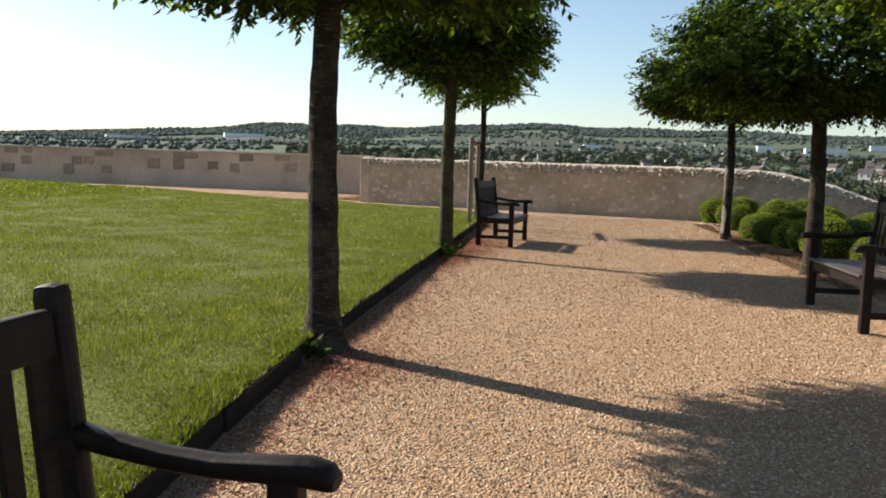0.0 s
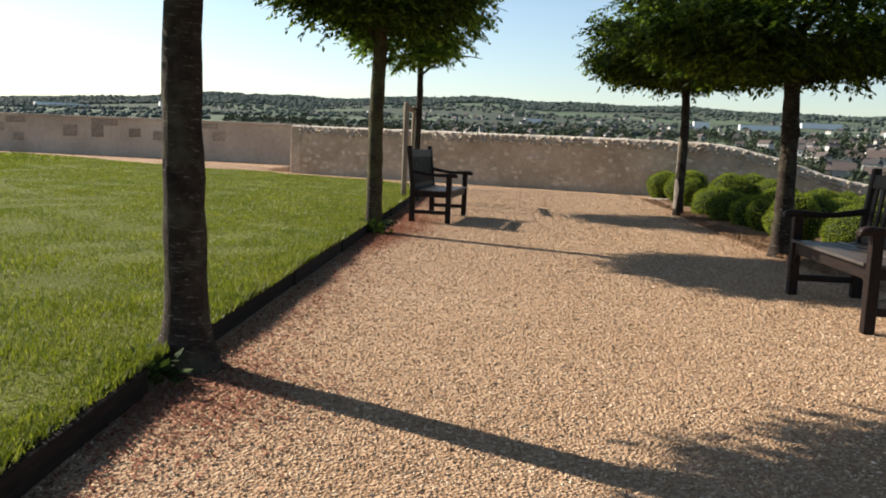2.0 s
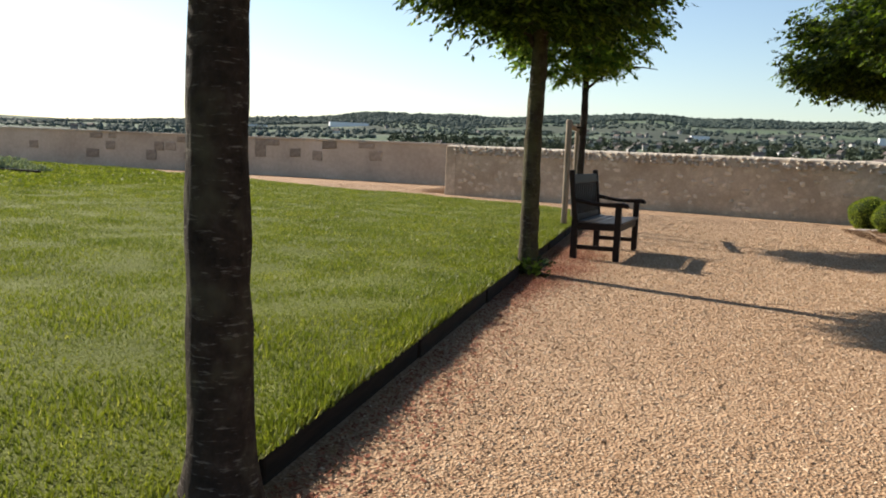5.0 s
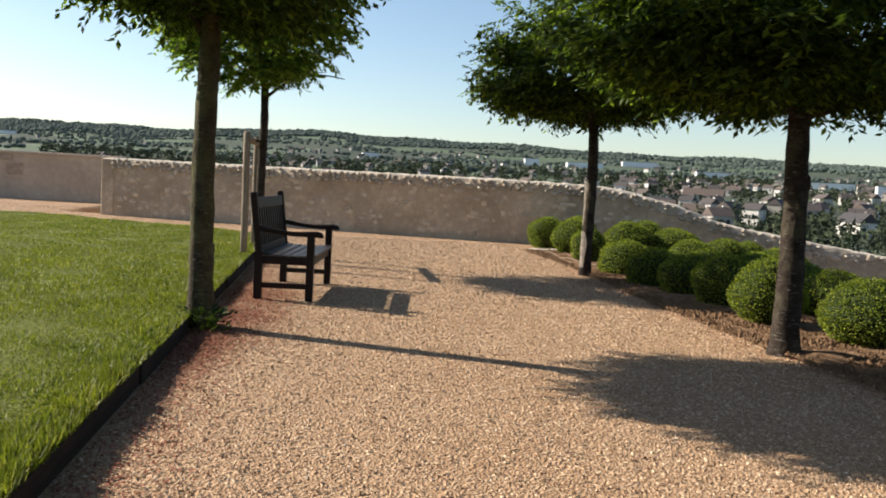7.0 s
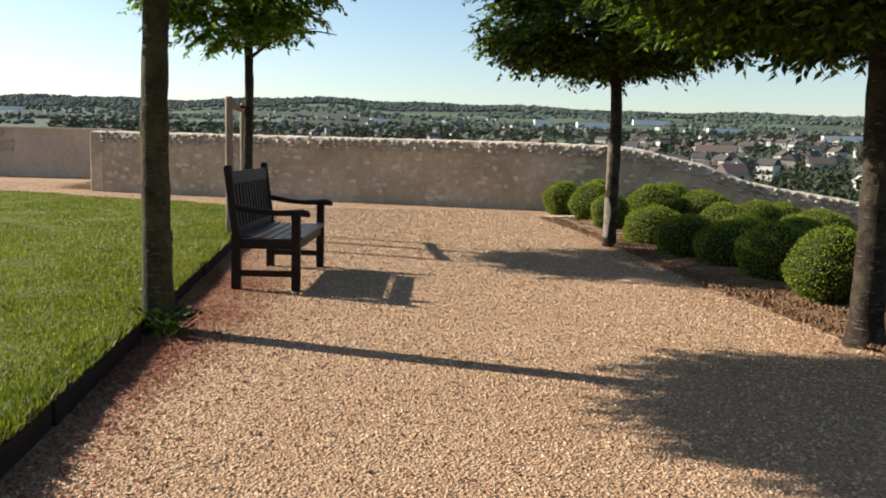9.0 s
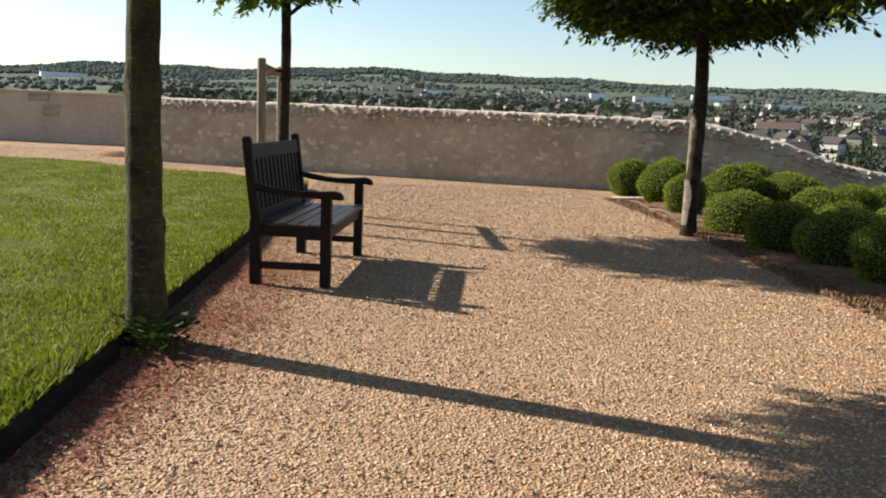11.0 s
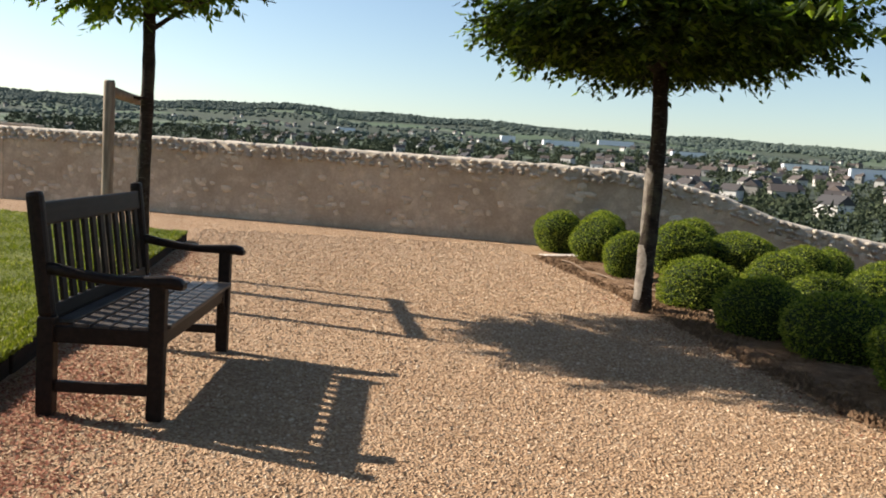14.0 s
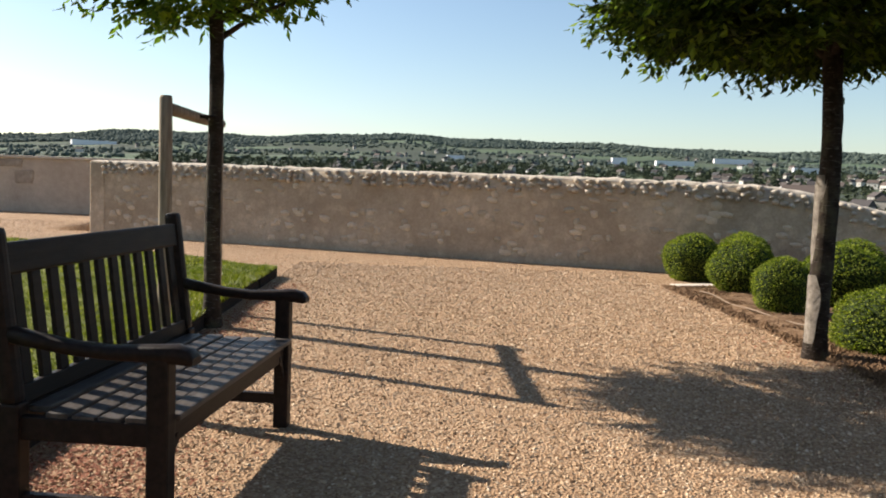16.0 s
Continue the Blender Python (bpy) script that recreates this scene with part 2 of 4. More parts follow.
def box(bm, centre, size, m=None, bevel=0.0):
    b = bmesh.new()
    bmesh.ops.create_cube(b, size=1.0)
    bmesh.ops.scale(b, vec=size, verts=b.verts)
    if bevel:
        bmesh.ops.bevel(b, geom=b.edges[:], offset=bevel, segments=2, affect="EDGES", profile=0.6)
    t = Matrix.Translation(centre) @ (m or Matrix())
    bmesh.ops.transform(b, matrix=t, verts=b.verts)
    me = bpy.data.meshes.new("tmp")
    b.to_mesh(me)
    b.free()
    bm.from_mesh(me)
    bpy.data.meshes.remove(me)
    return bm


def tube(bm, pts, radii, sides=12, cap=True, wobble=0.0, seed=0):
    rnd = random.Random(seed)
    rings = []
    for i, (p, r) in enumerate(zip(pts, radii)):
        p = Vector(p)
        d = Vector(pts[min(i + 1, len(pts) - 1)]) - Vector(pts[max(i - 1, 0)])
        q = Vector((0, 0, 1)).rotation_difference(d)
        ring = []
        for k in range(sides):
            a = 2 * math.pi * k / sides
            rr = r * (1 + wobble * (rnd.random() - 0.5))
            ring.append(bm.verts.new(p + q @ Vector((rr * math.cos(a), rr * math.sin(a), 0))))
        rings.append(ring)
    for a, b in zip(rings, rings[1:]):
        for k in range(sides):
            f = bm.faces.new((a[k], a[(k + 1) % sides], b[(k + 1) % sides], b[k]))
            f.smooth = True
    if cap:
        bm.faces.new(rings[0][::-1])
        bm.faces.new(rings[-1])
    return bm


def raw_mesh(name, verts, faces, mats, smooth=False, face_mats=None):
    verts, faces = np.asarray(verts, np.float32), np.asarray(faces, np.int32)
    me = bpy.data.meshes.new(name)
    k = faces.shape[1]
    me.vertices.add(len(verts))
    me.vertices.foreach_set("co", verts.ravel())
    me.loops.add(faces.size)
    me.loops.foreach_set("vertex_index", faces.ravel())
    me.polygons.add(len(faces))
    me.polygons.foreach_set("loop_start", np.arange(0, faces.size, k, dtype=np.int32))
    me.polygons.foreach_set("loop_total", np.full(len(faces), k, np.int32))
    for m in mats:
        me.materials.append(m)
    if face_mats is not None:
        me.polygons.foreach_set("material_index", np.asarray(face_mats, np.int32))
    me.polygons.foreach_set("use_smooth", np.full(len(faces), smooth))
    me.update(calc_edges=True)
    return me


def smoothstep(a, b, x):
    t = np.clip((np.asarray(x, float) - a) / (b - a), 0, 1)
    return t * t * (3 - 2 * t)


# ---- ground ----
W1_P, W1_D = np.array((4.78, 22.45)), np.array((9.28, -3.75)) / 10.01
W2_P, W2_D = np.array((-5.6, 33.0)), np.array((-15.0, 2.2)) / 15.16
W1_N, W2_N = np.array((3.75, 9.28)) / 10.01, np.array((2.2, 15.0)) / 15.16


def terrace_z(x, y):
    """Level of the terrace: a little lower at the start of the walk, and falling away east of the bed."""
    x, y = np.asarray(x, float), np.asarray(y, float)
    return -0.16 * (1 - smoothstep(0.9, 5.0, y)) - 0.16 * np.clip(x - 6.8, 0, 12) * smoothstep(6.8, 9, x)


def ground_z(x, y):
    x, y = np.asarray(x, float), np.asarray(y, float)
    s1 = (x - W1_P[0]) * W1_N[0] + (y - W1_P[1]) * W1_N[1] - 0.55
    s2 = (x - W2_P[0]) * W2_N[0] + (y - W2_P[1]) * W2_N[1] - 0.5
    east = x - 17.0
    west = -x - 60.0
    k = smoothstep(-1, 1, (x + 5.3) / np.maximum(1.0, (y - 60) * 0.12))
    k = np.where(y < 70, x > -5.3, k)
    d = np.maximum(np.maximum(s1 * k + s2 * (1 - k), east), west)
    d = np.where(y < -40, np.maximum(d, -y - 40), d)
    fall = np.interp(d, (0, 3, 20, 60, 150, 350, 700, 1100, 1600, 2100, 2600, 3000, 4600),
                     (0, -3, -9, -10, -9, -6, 7, 24, 50, 86, 131, 133, 90))
    az = np.degrees(np.arctan2(x, np.maximum(y, 1.0)))
    ridge = np.interp(az, (-60, -40, -34, -28, -19, -9, 1, 12, 24, 33, 50, 80), (0.6, 0.62, 0.68, 0.77, 1.0, 1.0, 1.09, 1.0, 0.94, 0.84, 0.8, 0.7))
    ridge = 1 + (ridge - 1) * smoothstep(700, 2200, d)
    roll = 4 * np.sin(x * 0.0041 + 1.0) + 3 * np.sin(x * 0.0093 + y * 0.001) + 2.5 * np.sin(x * 0.021 + 2)
    return np.where(d > 0, fall * ridge + roll * smoothstep(900, 2500, d), 0) + terrace_z(x, y) * (d < 15)


def axis(lo, hi, step, far):
    mid = np.arange(lo, hi + step / 2, step)
    out, s, v = [], step, 0.0
    while v < far:
        s *= 1.16
        v += s
        out.append(v)
    out = np.array(out)
    return np.concatenate((lo - out[::-1], mid, hi + out))


def build_ground():
    xs, ys = axis(-26, 18, 0.4, 4600), axis(-4, 38, 0.4, 4600)
    X, Y = np.meshgrid(xs, ys)
    Z = ground_z(X, Y)
    nx, ny = len(xs), len(ys)
    idx = np.arange(nx * ny).reshape(ny, nx)
    f = np.stack((idx[:-1, :-1], idx[:-1, 1:], idx[1:, 1:], idx[1:, :-1]), -1).reshape(-1, 4)
    cx, cy, cz = ((A[:-1, :-1] + A[1:, 1:]).ravel() / 2 for A in (X, Y, Z))
    mats = np.where((cz < -2.5) | (np.hypot(cx, cy) > 90), 1, 0)
    me = raw_mesh("ground", np.stack((X, Y, Z), -1).reshape(-1, 3), f, [GRAVEL, LAND], True, mats)
    tagged(new("ground", me), "buff gravel terrace with the green valley beyond", "ground", kind="structure")


build_ground()

# lawn outline east and north edge, from the path round to the far wall
LAWN_TOP = 0.115
KERB_X = -0.09


def lawn_north(x):
    return np.interp(x, (-60, -17.0, -7.2, -4.0, -1.3, KERB_X), (43, 29.6, 24.0, 22.7, 21.3, 20.2))


def build_lawn():
    xs = np.concatenate((np.arange(-60, -8, 1.0), np.arange(-8, KERB_X - 0.04, 0.2), [KERB_X - 0.03]))
    ts = np.linspace(0, 1, 160)
    X, T = np.meshgrid(xs, ts)
    Y = -14 + T * (lawn_north(X) + 14)
    Z = terrace_z(X, Y) + LAWN_TOP + 0.015 * np.sin(X * 1.7) * np.sin(Y * 1.3) + 0.05 * smoothstep(-2, -10, X)
    V = np.stack((X, Y, Z), -1)
    n, m = X.shape
    idx = np.arange(n * m).reshape(n, m)
    f = [np.stack((idx[:-1, :-1], idx[:-1, 1:], idx[1:, 1:], idx[1:, :-1]), -1).reshape(-1, 4)]
    verts = [V.reshape(-1, 3)]
    base = n * m
    for row in (V[-1], V[:, -1]):
        low = row.copy()
        low[:, 2] -= 0.2
        k = len(row)
        verts += [row, low]
        a = base + np.arange(k - 1)
        f.append(np.stack((a, a + 1, a + 1 + k, a + k), -1))
        base += 2 * k
    me = raw_mesh("lawn", np.concatenate(verts), np.concatenate(f), [TURF], True)
    return tagged(new("lawn", me), "bright green mown lawn raised beside the gravel path", "lawn", kind="structure")


lawn = build_lawn()


def grass_blades():
    rng = np.random.default_rng(4)
    parts_v = []
    for n, x0, x1, y0, y1, h, w in ((620000, -13.0, -0.1, 0.8, 26.0, 0.036, 0.0036), (60000, -30, -10, 14.0, 34.0, 0.05, 0.02), (26000, -0.24, -0.065, 0.8, 20.2, 0.06, 0.004)):
        u = rng.uniform(0, 1, n)
        x, y = x1 - (x1 - x0) * u ** (1.9 if n > 300000 else 1.0), y0 + (y1 - y0) * rng.uniform(0, 1, n) ** (1.5 if n > 300000 else 1.0)
        w = w * (0.7 + 0.13 * np.hypot(x, y))
        clump = 0.75 + 0.35 * np.sin(x * 3.1 + 2 * np.sin(y * 1.9)) * np.sin(y * 2.7 + 1.5 * np.sin(x * 2.3))
        keep = (y < lawn_north(x) - 0.05) & (np.hypot(x + 0.05, y - 5.13) > 0.13)
        x, y, clump = x[keep], y[keep], clump[keep]
        n = len(x)
        z = terrace_z(x, y) + LAWN_TOP - 0.008 + 0.015 * np.sin(x * 1.7) * np.sin(y * 1.3) + 0.05 * smoothstep(-2, -10, x)
        a = rng.uniform(0, 2 * np.pi, n)
        hh = h * clump * rng.uniform(0.5, 1.35, n)
        lean = hh * rng.uniform(0.1, 0.9, n)
        b = a + rng.uniform(-1, 1, n) + 1.57
        w = w[keep]
        dx, dy = np.cos(a) * w, np.sin(a) * w
        p = np.stack((x, y, z), -1)
        s = np.stack((dx, dy, 0 * dx), -1)
        tip = p + np.stack((np.cos(b) * lean, np.sin(b) * lean, hh), -1)
        parts_v.append(np.stack((p - s, p + s, tip), 1).reshape(-1, 3))
    v = np.concatenate(parts_v)
    me = raw_mesh("grass", v, np.arange(len(v)).reshape(-1, 3), [BLADE])
    tagged(new("grass", me), "short green grass blades covering the lawn", "grass", kind="stuff")


grass_blades()


def gravel_chips():
    rng = np.random.default_rng(9)
    n = 250000
    x = rng.uniform(-0.05, 4.65, n)
    y = 0.5 + 21.5 * rng.uniform(0, 1, n) ** 1.45
    x[:26000], y[:26000] = rng.uniform(-9, 4.9, 26000), rng.uniform(19.5, 30, 26000)
    s = rng.uniform(0.0038, 0.0095, n) * (0.88 + 0.036 * y)
    off = (y < lawn_north(x) + 0.06) & (x < KERB_X) | ((x - W1_P[0]) * W1_N[0] + (y - W1_P[1]) * W1_N[1] > -0.02) & (x > -4.5)
    x, y, s = x[~off], y[~off], s[~off]
    n = len(x)
    z = ground_z(x, y) + 0.1 * s
    octa = np.array(((1, 0.2, -0.3), (-0.1, 1, -0.3), (-1, -0.2, -0.3), (0.1, -1, -0.3), (0.1, 0.05, 1)), float)
    faces = np.array(((0, 1, 4), (1, 2, 4), (2, 3, 4), (3, 0, 4)))
    local = octa[None] * np.stack((s * rng.uniform(0.9, 1.6, n), s * rng.uniform(0.5, 1.0, n), s * rng.uniform(0.3, 0.7, n)), -1)[:, None]
    local += rng.normal(0, 1, local.shape) * s[:, None, None] * 0.15
    tilt = rng.normal(0, 0.35, (n, 1))
    lx, lz = local[..., 0].copy(), local[..., 2].copy()
    local[..., 0], local[..., 2] = lx * np.cos(tilt) - lz * np.sin(tilt), lx * np.sin(tilt) + lz * np.cos(tilt)
    a = rng.uniform(0, 2 * np.pi, (n, 1))
    lx, ly = local[..., 0].copy(), local[..., 1].copy()
    local[..., 0], local[..., 1] = lx * np.cos(a) - ly * np.sin(a), lx * np.sin(a) + ly * np.cos(a)
    v = (local + np.stack((x, y, z), -1)[:, None]).reshape(-1, 3)
    f = (faces[None] + 5 * np.arange(n)[:, None, None]).reshape(-1, 3)
    tagged(new("gravel_chips", raw_mesh("gravel_chips", v, f, [PEBBLE])), "loose buff gravel chips on the path", "gravel", kind="stuff")


gravel_chips()


# ---- lawn edging ----
def lawn_edging():
    edge = thing("lawn_edging", pose(0, 0, 0), "dark weathered wooden edging board between lawn and gravel", "edging", kind="structure")
    spans, y = [], -4.0
    stops = [(4.74, 5.48), (10.85, 11.45), (99, 99)]
    for a, b in stops:
        while y < min(a, 20.15) - 0.05:
            e = min(y + 1.9, a, 20.2)
            if a - e < 0.5:
                e = min(a, 20.2)
            spans.append((y, e))
            y = e
        y = b
    for i, (a, b) in enumerate(spans):
        bm = bmesh.new()
        mid, ln = (a + b) / 2, (b - a) - 0.008
        z0, z1 = (float(terrace_z(0, q)) for q in (a, b))
        box(bm, (0, 0, 0), (0.045, ln, 0.22), Matrix.Rotation(math.atan2(z1 - z0, b - a), 4, "X"), 0.014)
        ob = part("board", bm, EDGE_WOOD, edge)
        ob.location = (KERB_X + 0.012 * math.sin(i * 2.1), mid, (z0 + z1) / 2 - 0.005)
    d = Vector((-1.21, 1.1, 0))
    bm = bmesh.new()
    box(bm, (0, 0, 0), (0.045, d.length, 0.16), None, 0.012)
    ob = part("board", bm, EDGE_WOOD, edge)
    ob.matrix_basis = pose(KERB_X - 0.62, 20.77, 0.0, 0, 0, math.degrees(math.atan2(-d.x, d.y)))


lawn_edging()


# ---- walls ----
def ray_top(s):
    """Height of the stone wall's top along it, s metres from the bed corner."""
    x = W1_P[0] + s * W1_D[0]
    return float(np.interp(x, (-5, 4.8, 6.4, 7.0, 7.9, 8.8, 9.3, 9.8, 11.5, 14, 18), (1.37, 1.34, 1.31, 1.22, 1.0, 0.68, 0.58, 0.50, 0.24, -0.15, -0.8)))


def stone_wall():
    wall = thing("wall_north", pose(0, 0, 0), "low rubble stone wall in lime mortar with knobbly coping", "wall", kind="structure")
    rng = random.Random(3)
    s0, s1, thick = -10.0, 14.0, 0.5
    n = int((s1 - s0) / 0.12)
    bm = bmesh.new()
    rows = []
    for i in range(n + 1):
        s = s0 + (s1 - s0) * i / n
        x, y = W1_P + s * W1_D
        top = ray_top(s) - 0.05
        g = float(terrace_z(x, y)) - 0.4
        ring = []
        for k in range(9):
            z = g + (top - g) * k / 8
            w = 0.018 * noise.noise((s * 2.2, z * 2.2, 0.3)) + 0.010 * noise.noise((s * 7, z * 7, 2))
            ring.append(bm.verts.new((x - W1_N[0] * w, y - W1_N[1] * w, z)))
        for q, h in ((0.06, 0.05), (0.25, 0.07), (0.44, 0.05)):
            ring.append(bm.verts.new((x + W1_N[0] * q, y + W1_N[1] * q, top + h * 0.6 + 0.012 * noise.noise((s * 5, q * 9, 4)))))
        ring.append(bm.verts.new((x + W1_N[0] * thick, y + W1_N[1] * thick, top)))
        ring.append(bm.verts.new((x + W1_N[0] * thick, y + W1_N[1] * thick, g - 3)))
        rows.append(ring)
    for a, b in zip(rows, rows[1:]):
        for k in range(len(a) - 1):
            bm.faces.new((a[k], b[k], b[k + 1], a[k + 1])).smooth = True
    bm.faces.new(rows[0])
    bm.faces.new(rows[-1][::-1])
    part("wall_body", bm, MORTAR, wall)
    # end pier of dressed stone
    bm = bmesh.new()
    box(bm, (0, 0, 0), (0.34, 0.54, 1.72), None, 0.03)
    ob = part("end_pier", bm, MORTAR, wall, "smooth dressed stone end of the wall")
    px, py = W1_P + (s0 + 0.15) * W1_D
    ang = math.degrees(math.atan2(W1_D[1], W1_D[0]))
    ob.matrix_basis = pose(px + W1_N[0] * 0.25, py + W1_N[1] * 0.25, 0.5, 0, 0, ang)
    # return to the far wall
    bm = bmesh.new()
    box(bm, (0, 0, 0), (0.4, 6.6, 1.8), None, 0.02)
    ob = part("return_wall", bm, RENDER, wall)
    ob.matrix_basis = pose(px + 0.35, py + 3.9, 0.30)
    shapes = []
    for k in range(7):
        b = bmesh.new()
        bmesh.ops.create_icosphere(b, subdivisions=1, radius=0.5)
        for v in b.verts:
            v.co *= 1 + 0.25 * noise.noise(v.co * 2 + Vector((k * 5, 0, 0)))
            v.co.x = max(-0.42, min(0.42, v.co.x))
            v.co.z = max(-0.40, min(0.40, v.co.z))
        for f in b.faces:
            f.smooth = True
        shapes.append(b)
    meshes = []
    for k, b in enumerate(shapes):
        for mat in (STONE, COPING):
            me = bpy.data.meshes.new("stone")
            b.to_mesh(me)
            me.materials.append(mat)
            meshes.append((mat, me))
        b.free()
    face = [me for mat, me in meshes if mat is STONE]
    cope = [me for mat, me in meshes if mat is COPING]
    # rounded mortar ridge along the top
    bm = bmesh.new()
    rows = []
    m_ = int((s1 - s0) / 0.07)
    for i in range(m_ + 1):
        q = s0 + (s1 - s0) * i / m_
        x, y = W1_P + q * W1_D
        top = ray_top(q)
        ring = []
        for o, h in ((0.03, -0.12), (0.015, -0.05), (0.02, -0.012), (0.12, 0.01), (0.3, 0.012), (0.5, -0.03), (0.52, -0.1)):
            b = 0.028 * noise.noise((q * 6, o * 8, 1.5)) + 0.018 * noise.noise((q * 17, o * 15, 4.5))
            ring.append(bm.verts.new((x + W1_N[0] * (o + b), y + W1_N[1] * (o + b), top + h + b * 0.8)))
        rows.append(ring)
    for a, b in zip(rows, rows[1:]):
        for k in range(6):
            bm.faces.new((a[k], b[k], b[k + 1], a[k + 1])).smooth = True
    part("coping_ridge", bm, COPING, wall, "pale weathered mortar ridge on top of the wall")
    s = s0 + 0.3
    while s < 13.5:
        for row in range(3):
            if rng.random() < (0.10 if s < 6.2 else 0.75):
                continue
            w, h = rng.uniform(0.09, 0.17), rng.uniform(0.07, 0.115)
            ss = s + rng.uniform(-0.06, 0.06)
            x, y = W1_P + ss * W1_D
            ob = new("stone", rng.choice(cope))
            ob.parent = wall
            ob.matrix_basis = (pose(x + W1_N[0] * (0.004 - 0.006 * row), y + W1_N[1] * (0.004 - 0.006 * row), ray_top(ss) - 0.045 - 0.08 * row + rng.uniform(-0.018, 0.018), rng.uniform(-20, 20), rng.uniform(-25, 25), ang + rng.uniform(-12, 12))
                               @ Matrix.Diagonal((w, rng.uniform(0.10, 0.14), h, 1)))
        s += 0.145
    for k in range(290):
        ss = rng.uniform(s0 + 0.4, 9)
        x, y = W1_P + ss * W1_D
        z = rng.uniform(0.1, max(0.2, ray_top(ss) - 0.24))
        ob = new("stone", rng.choice(face))
        ob.parent = wall
        w, h = rng.uniform(0.12, 0.27), rng.uniform(0.10, 0.18)
        ob.matrix_basis = pose(x + W1_N[0] * 0.012, y + W1_N[1] * 0.012, z, 0, rng.uniform(-10, 10), ang) @ Matrix.Diagonal((w, 0.075, h, 1))


stone_wall()
WALL2_TOP = 1.45


def far_wall():
    wall = thing("wall_west", pose(0, 0, 0), "long low rendered wall with dark stone patches and thin cap", "wall", kind="structure")
    ang = math.degrees(math.atan2(W2_D[1], W2_D[0])) + 180
    L = 52.0
    bm = bmesh.new()
    nseg = 110
    rows = []
    for i in range(nseg + 1):
        s = L * i / nseg
        ring = []
        for k in range(6):
            z = -0.5 + (WALL2_TOP + 0.5) * k / 5
            w = 0.02 * noise.noise((s * 0.9, z * 1.5, 7))
            ring.append(bm.verts.new((-s, -w, z)))
        ring.append(bm.verts.new((-s, 0.45, WALL2_TOP)))
        ring.append(bm.verts.new((-s, 0.45, -4)))
        rows.append(ring)
    for a, b in zip(rows, rows[1:]):
        for k in range(len(a) - 1):
            bm.faces.new((a[k], a[k + 1], b[k + 1], b[k])).smooth = k < 4
    bm.faces.new(rows[0][::-1])
    m = pose(W2_P[0], W2_P[1], 0, 0, 0, ang)
    part("wall_body", bm, RENDER, wall).matrix_basis = m
    for i in range(26):
        bm = bmesh.new()
        box(bm, (0, 0, 0), (1.985, 0.56, 0.07), None, 0.015)
        ob = part("coping_slab", bm, COPING, wall) if i == 0 else new("coping_slab", first)
        first = ob.data
        ob.parent = wall
        ob.matrix_basis = m @ pose(-1.0 - i * 2, 0.21, WALL2_TOP + 0.036)
    patches = PATCHES
    rng = random.Random(5)
    for s, z, w, h in patches:
        bm = bmesh.new()
        box(bm, (0, 0, 0), (w, 0.06, h), None, 0.02)
        for v in bm.verts:
            v.co += Vector((rng.uniform(-1, 1), 0, rng.uniform(-1, 1))) * 0.03
        ob = part("stone_patch", bm, STAIN, wall)
        ob.matrix_basis = m @ pose(-s, -0.006, z)


PATCHES = [(16.9, 1.3, 0.65, 0.2), (16.0, 1.32, 0.38, 0.18), (17.1, 0.54, 0.7, 0.33), (16.1, 0.91, 0.48, 0.33), (13.9, 0.57, 0.5, 0.38), (13.5, 0.95, 0.46, 0.33),
           (12.9, 0.97, 0.5, 0.33), (12.0, 0.61, 0.42, 0.26), (12.1, 1.28, 0.9, 0.2), (9.7, 0.94, 0.56, 0.42), (8.5, 0.95, 0.48, 0.46), (8.2, 1.3, 1.1, 0.2),
           (6.9, 0.94, 0.46, 0.3), (5.9, 0.86, 0.4, 0.33), (5.4, 1.28, 0.6, 0.25), (3.8, 1.31, 0.65, 0.18), (3.4, 0.95, 0.5, 0.33), (20.5, 0.8, 0.5, 0.3), (23.0, 1.1, 0.5, 0.25)]
far_wall()


# ---- planting bed ----
def planting_bed():
    xs, ys = np.arange(4.62, 17, 0.16), np.arange(-4, 23.2, 0.16)
    X, Y = np.meshgrid(xs, ys)
    lim = W1_P[1] + (X - W1_P[0]) * W1_D[1] / W1_D[0] + 0.05
    Y = np.minimum(Y, lim)
    cut = 20.2 + (X - 4.7) * 0.25
    Y = np.where((X < 5.5) & (Y > cut), cut, Y)
    X = X - 0.26 * (1 - smoothstep(12.5, 18.0, Y)) * smoothstep(7.0, 4.8, X)
    Z = terrace_z(X, Y) + 0.035 + 0.03 * np.sin(X * 5.1 + 2 * np.sin(Y * 3.3)) * np.sin(Y * 4.7)
    Z[:, 0] -= 0.06
    n, m = X.shape
    idx = np.arange(n * m).reshape(n, m)
    f = np.stack((idx[:-1, :-1], idx[:-1, 1:], idx[1:, 1:], idx[1:, :-1]), -1).reshape(-1, 4)
    tagged(new("planting_bed", raw_mesh("planting_bed", np.stack((X, Y, Z), -1).reshape(-1, 3), f, [SOIL], True)), "bare brown soil of the planting bed", "soil", kind="structure")
    bm = bmesh.new()
    box(bm, (0, 0, 0), (0.8, 0.2, 0.05), None, 0.012)
    ob = part("edging_slab", bm, SLAB)
    ob.matrix_basis = pose(5.15, 20.40, 0.022, 0, 0, 16)
    tagged(ob, "pale flat stone slab at the bed corner", "slab")


planting_bed()


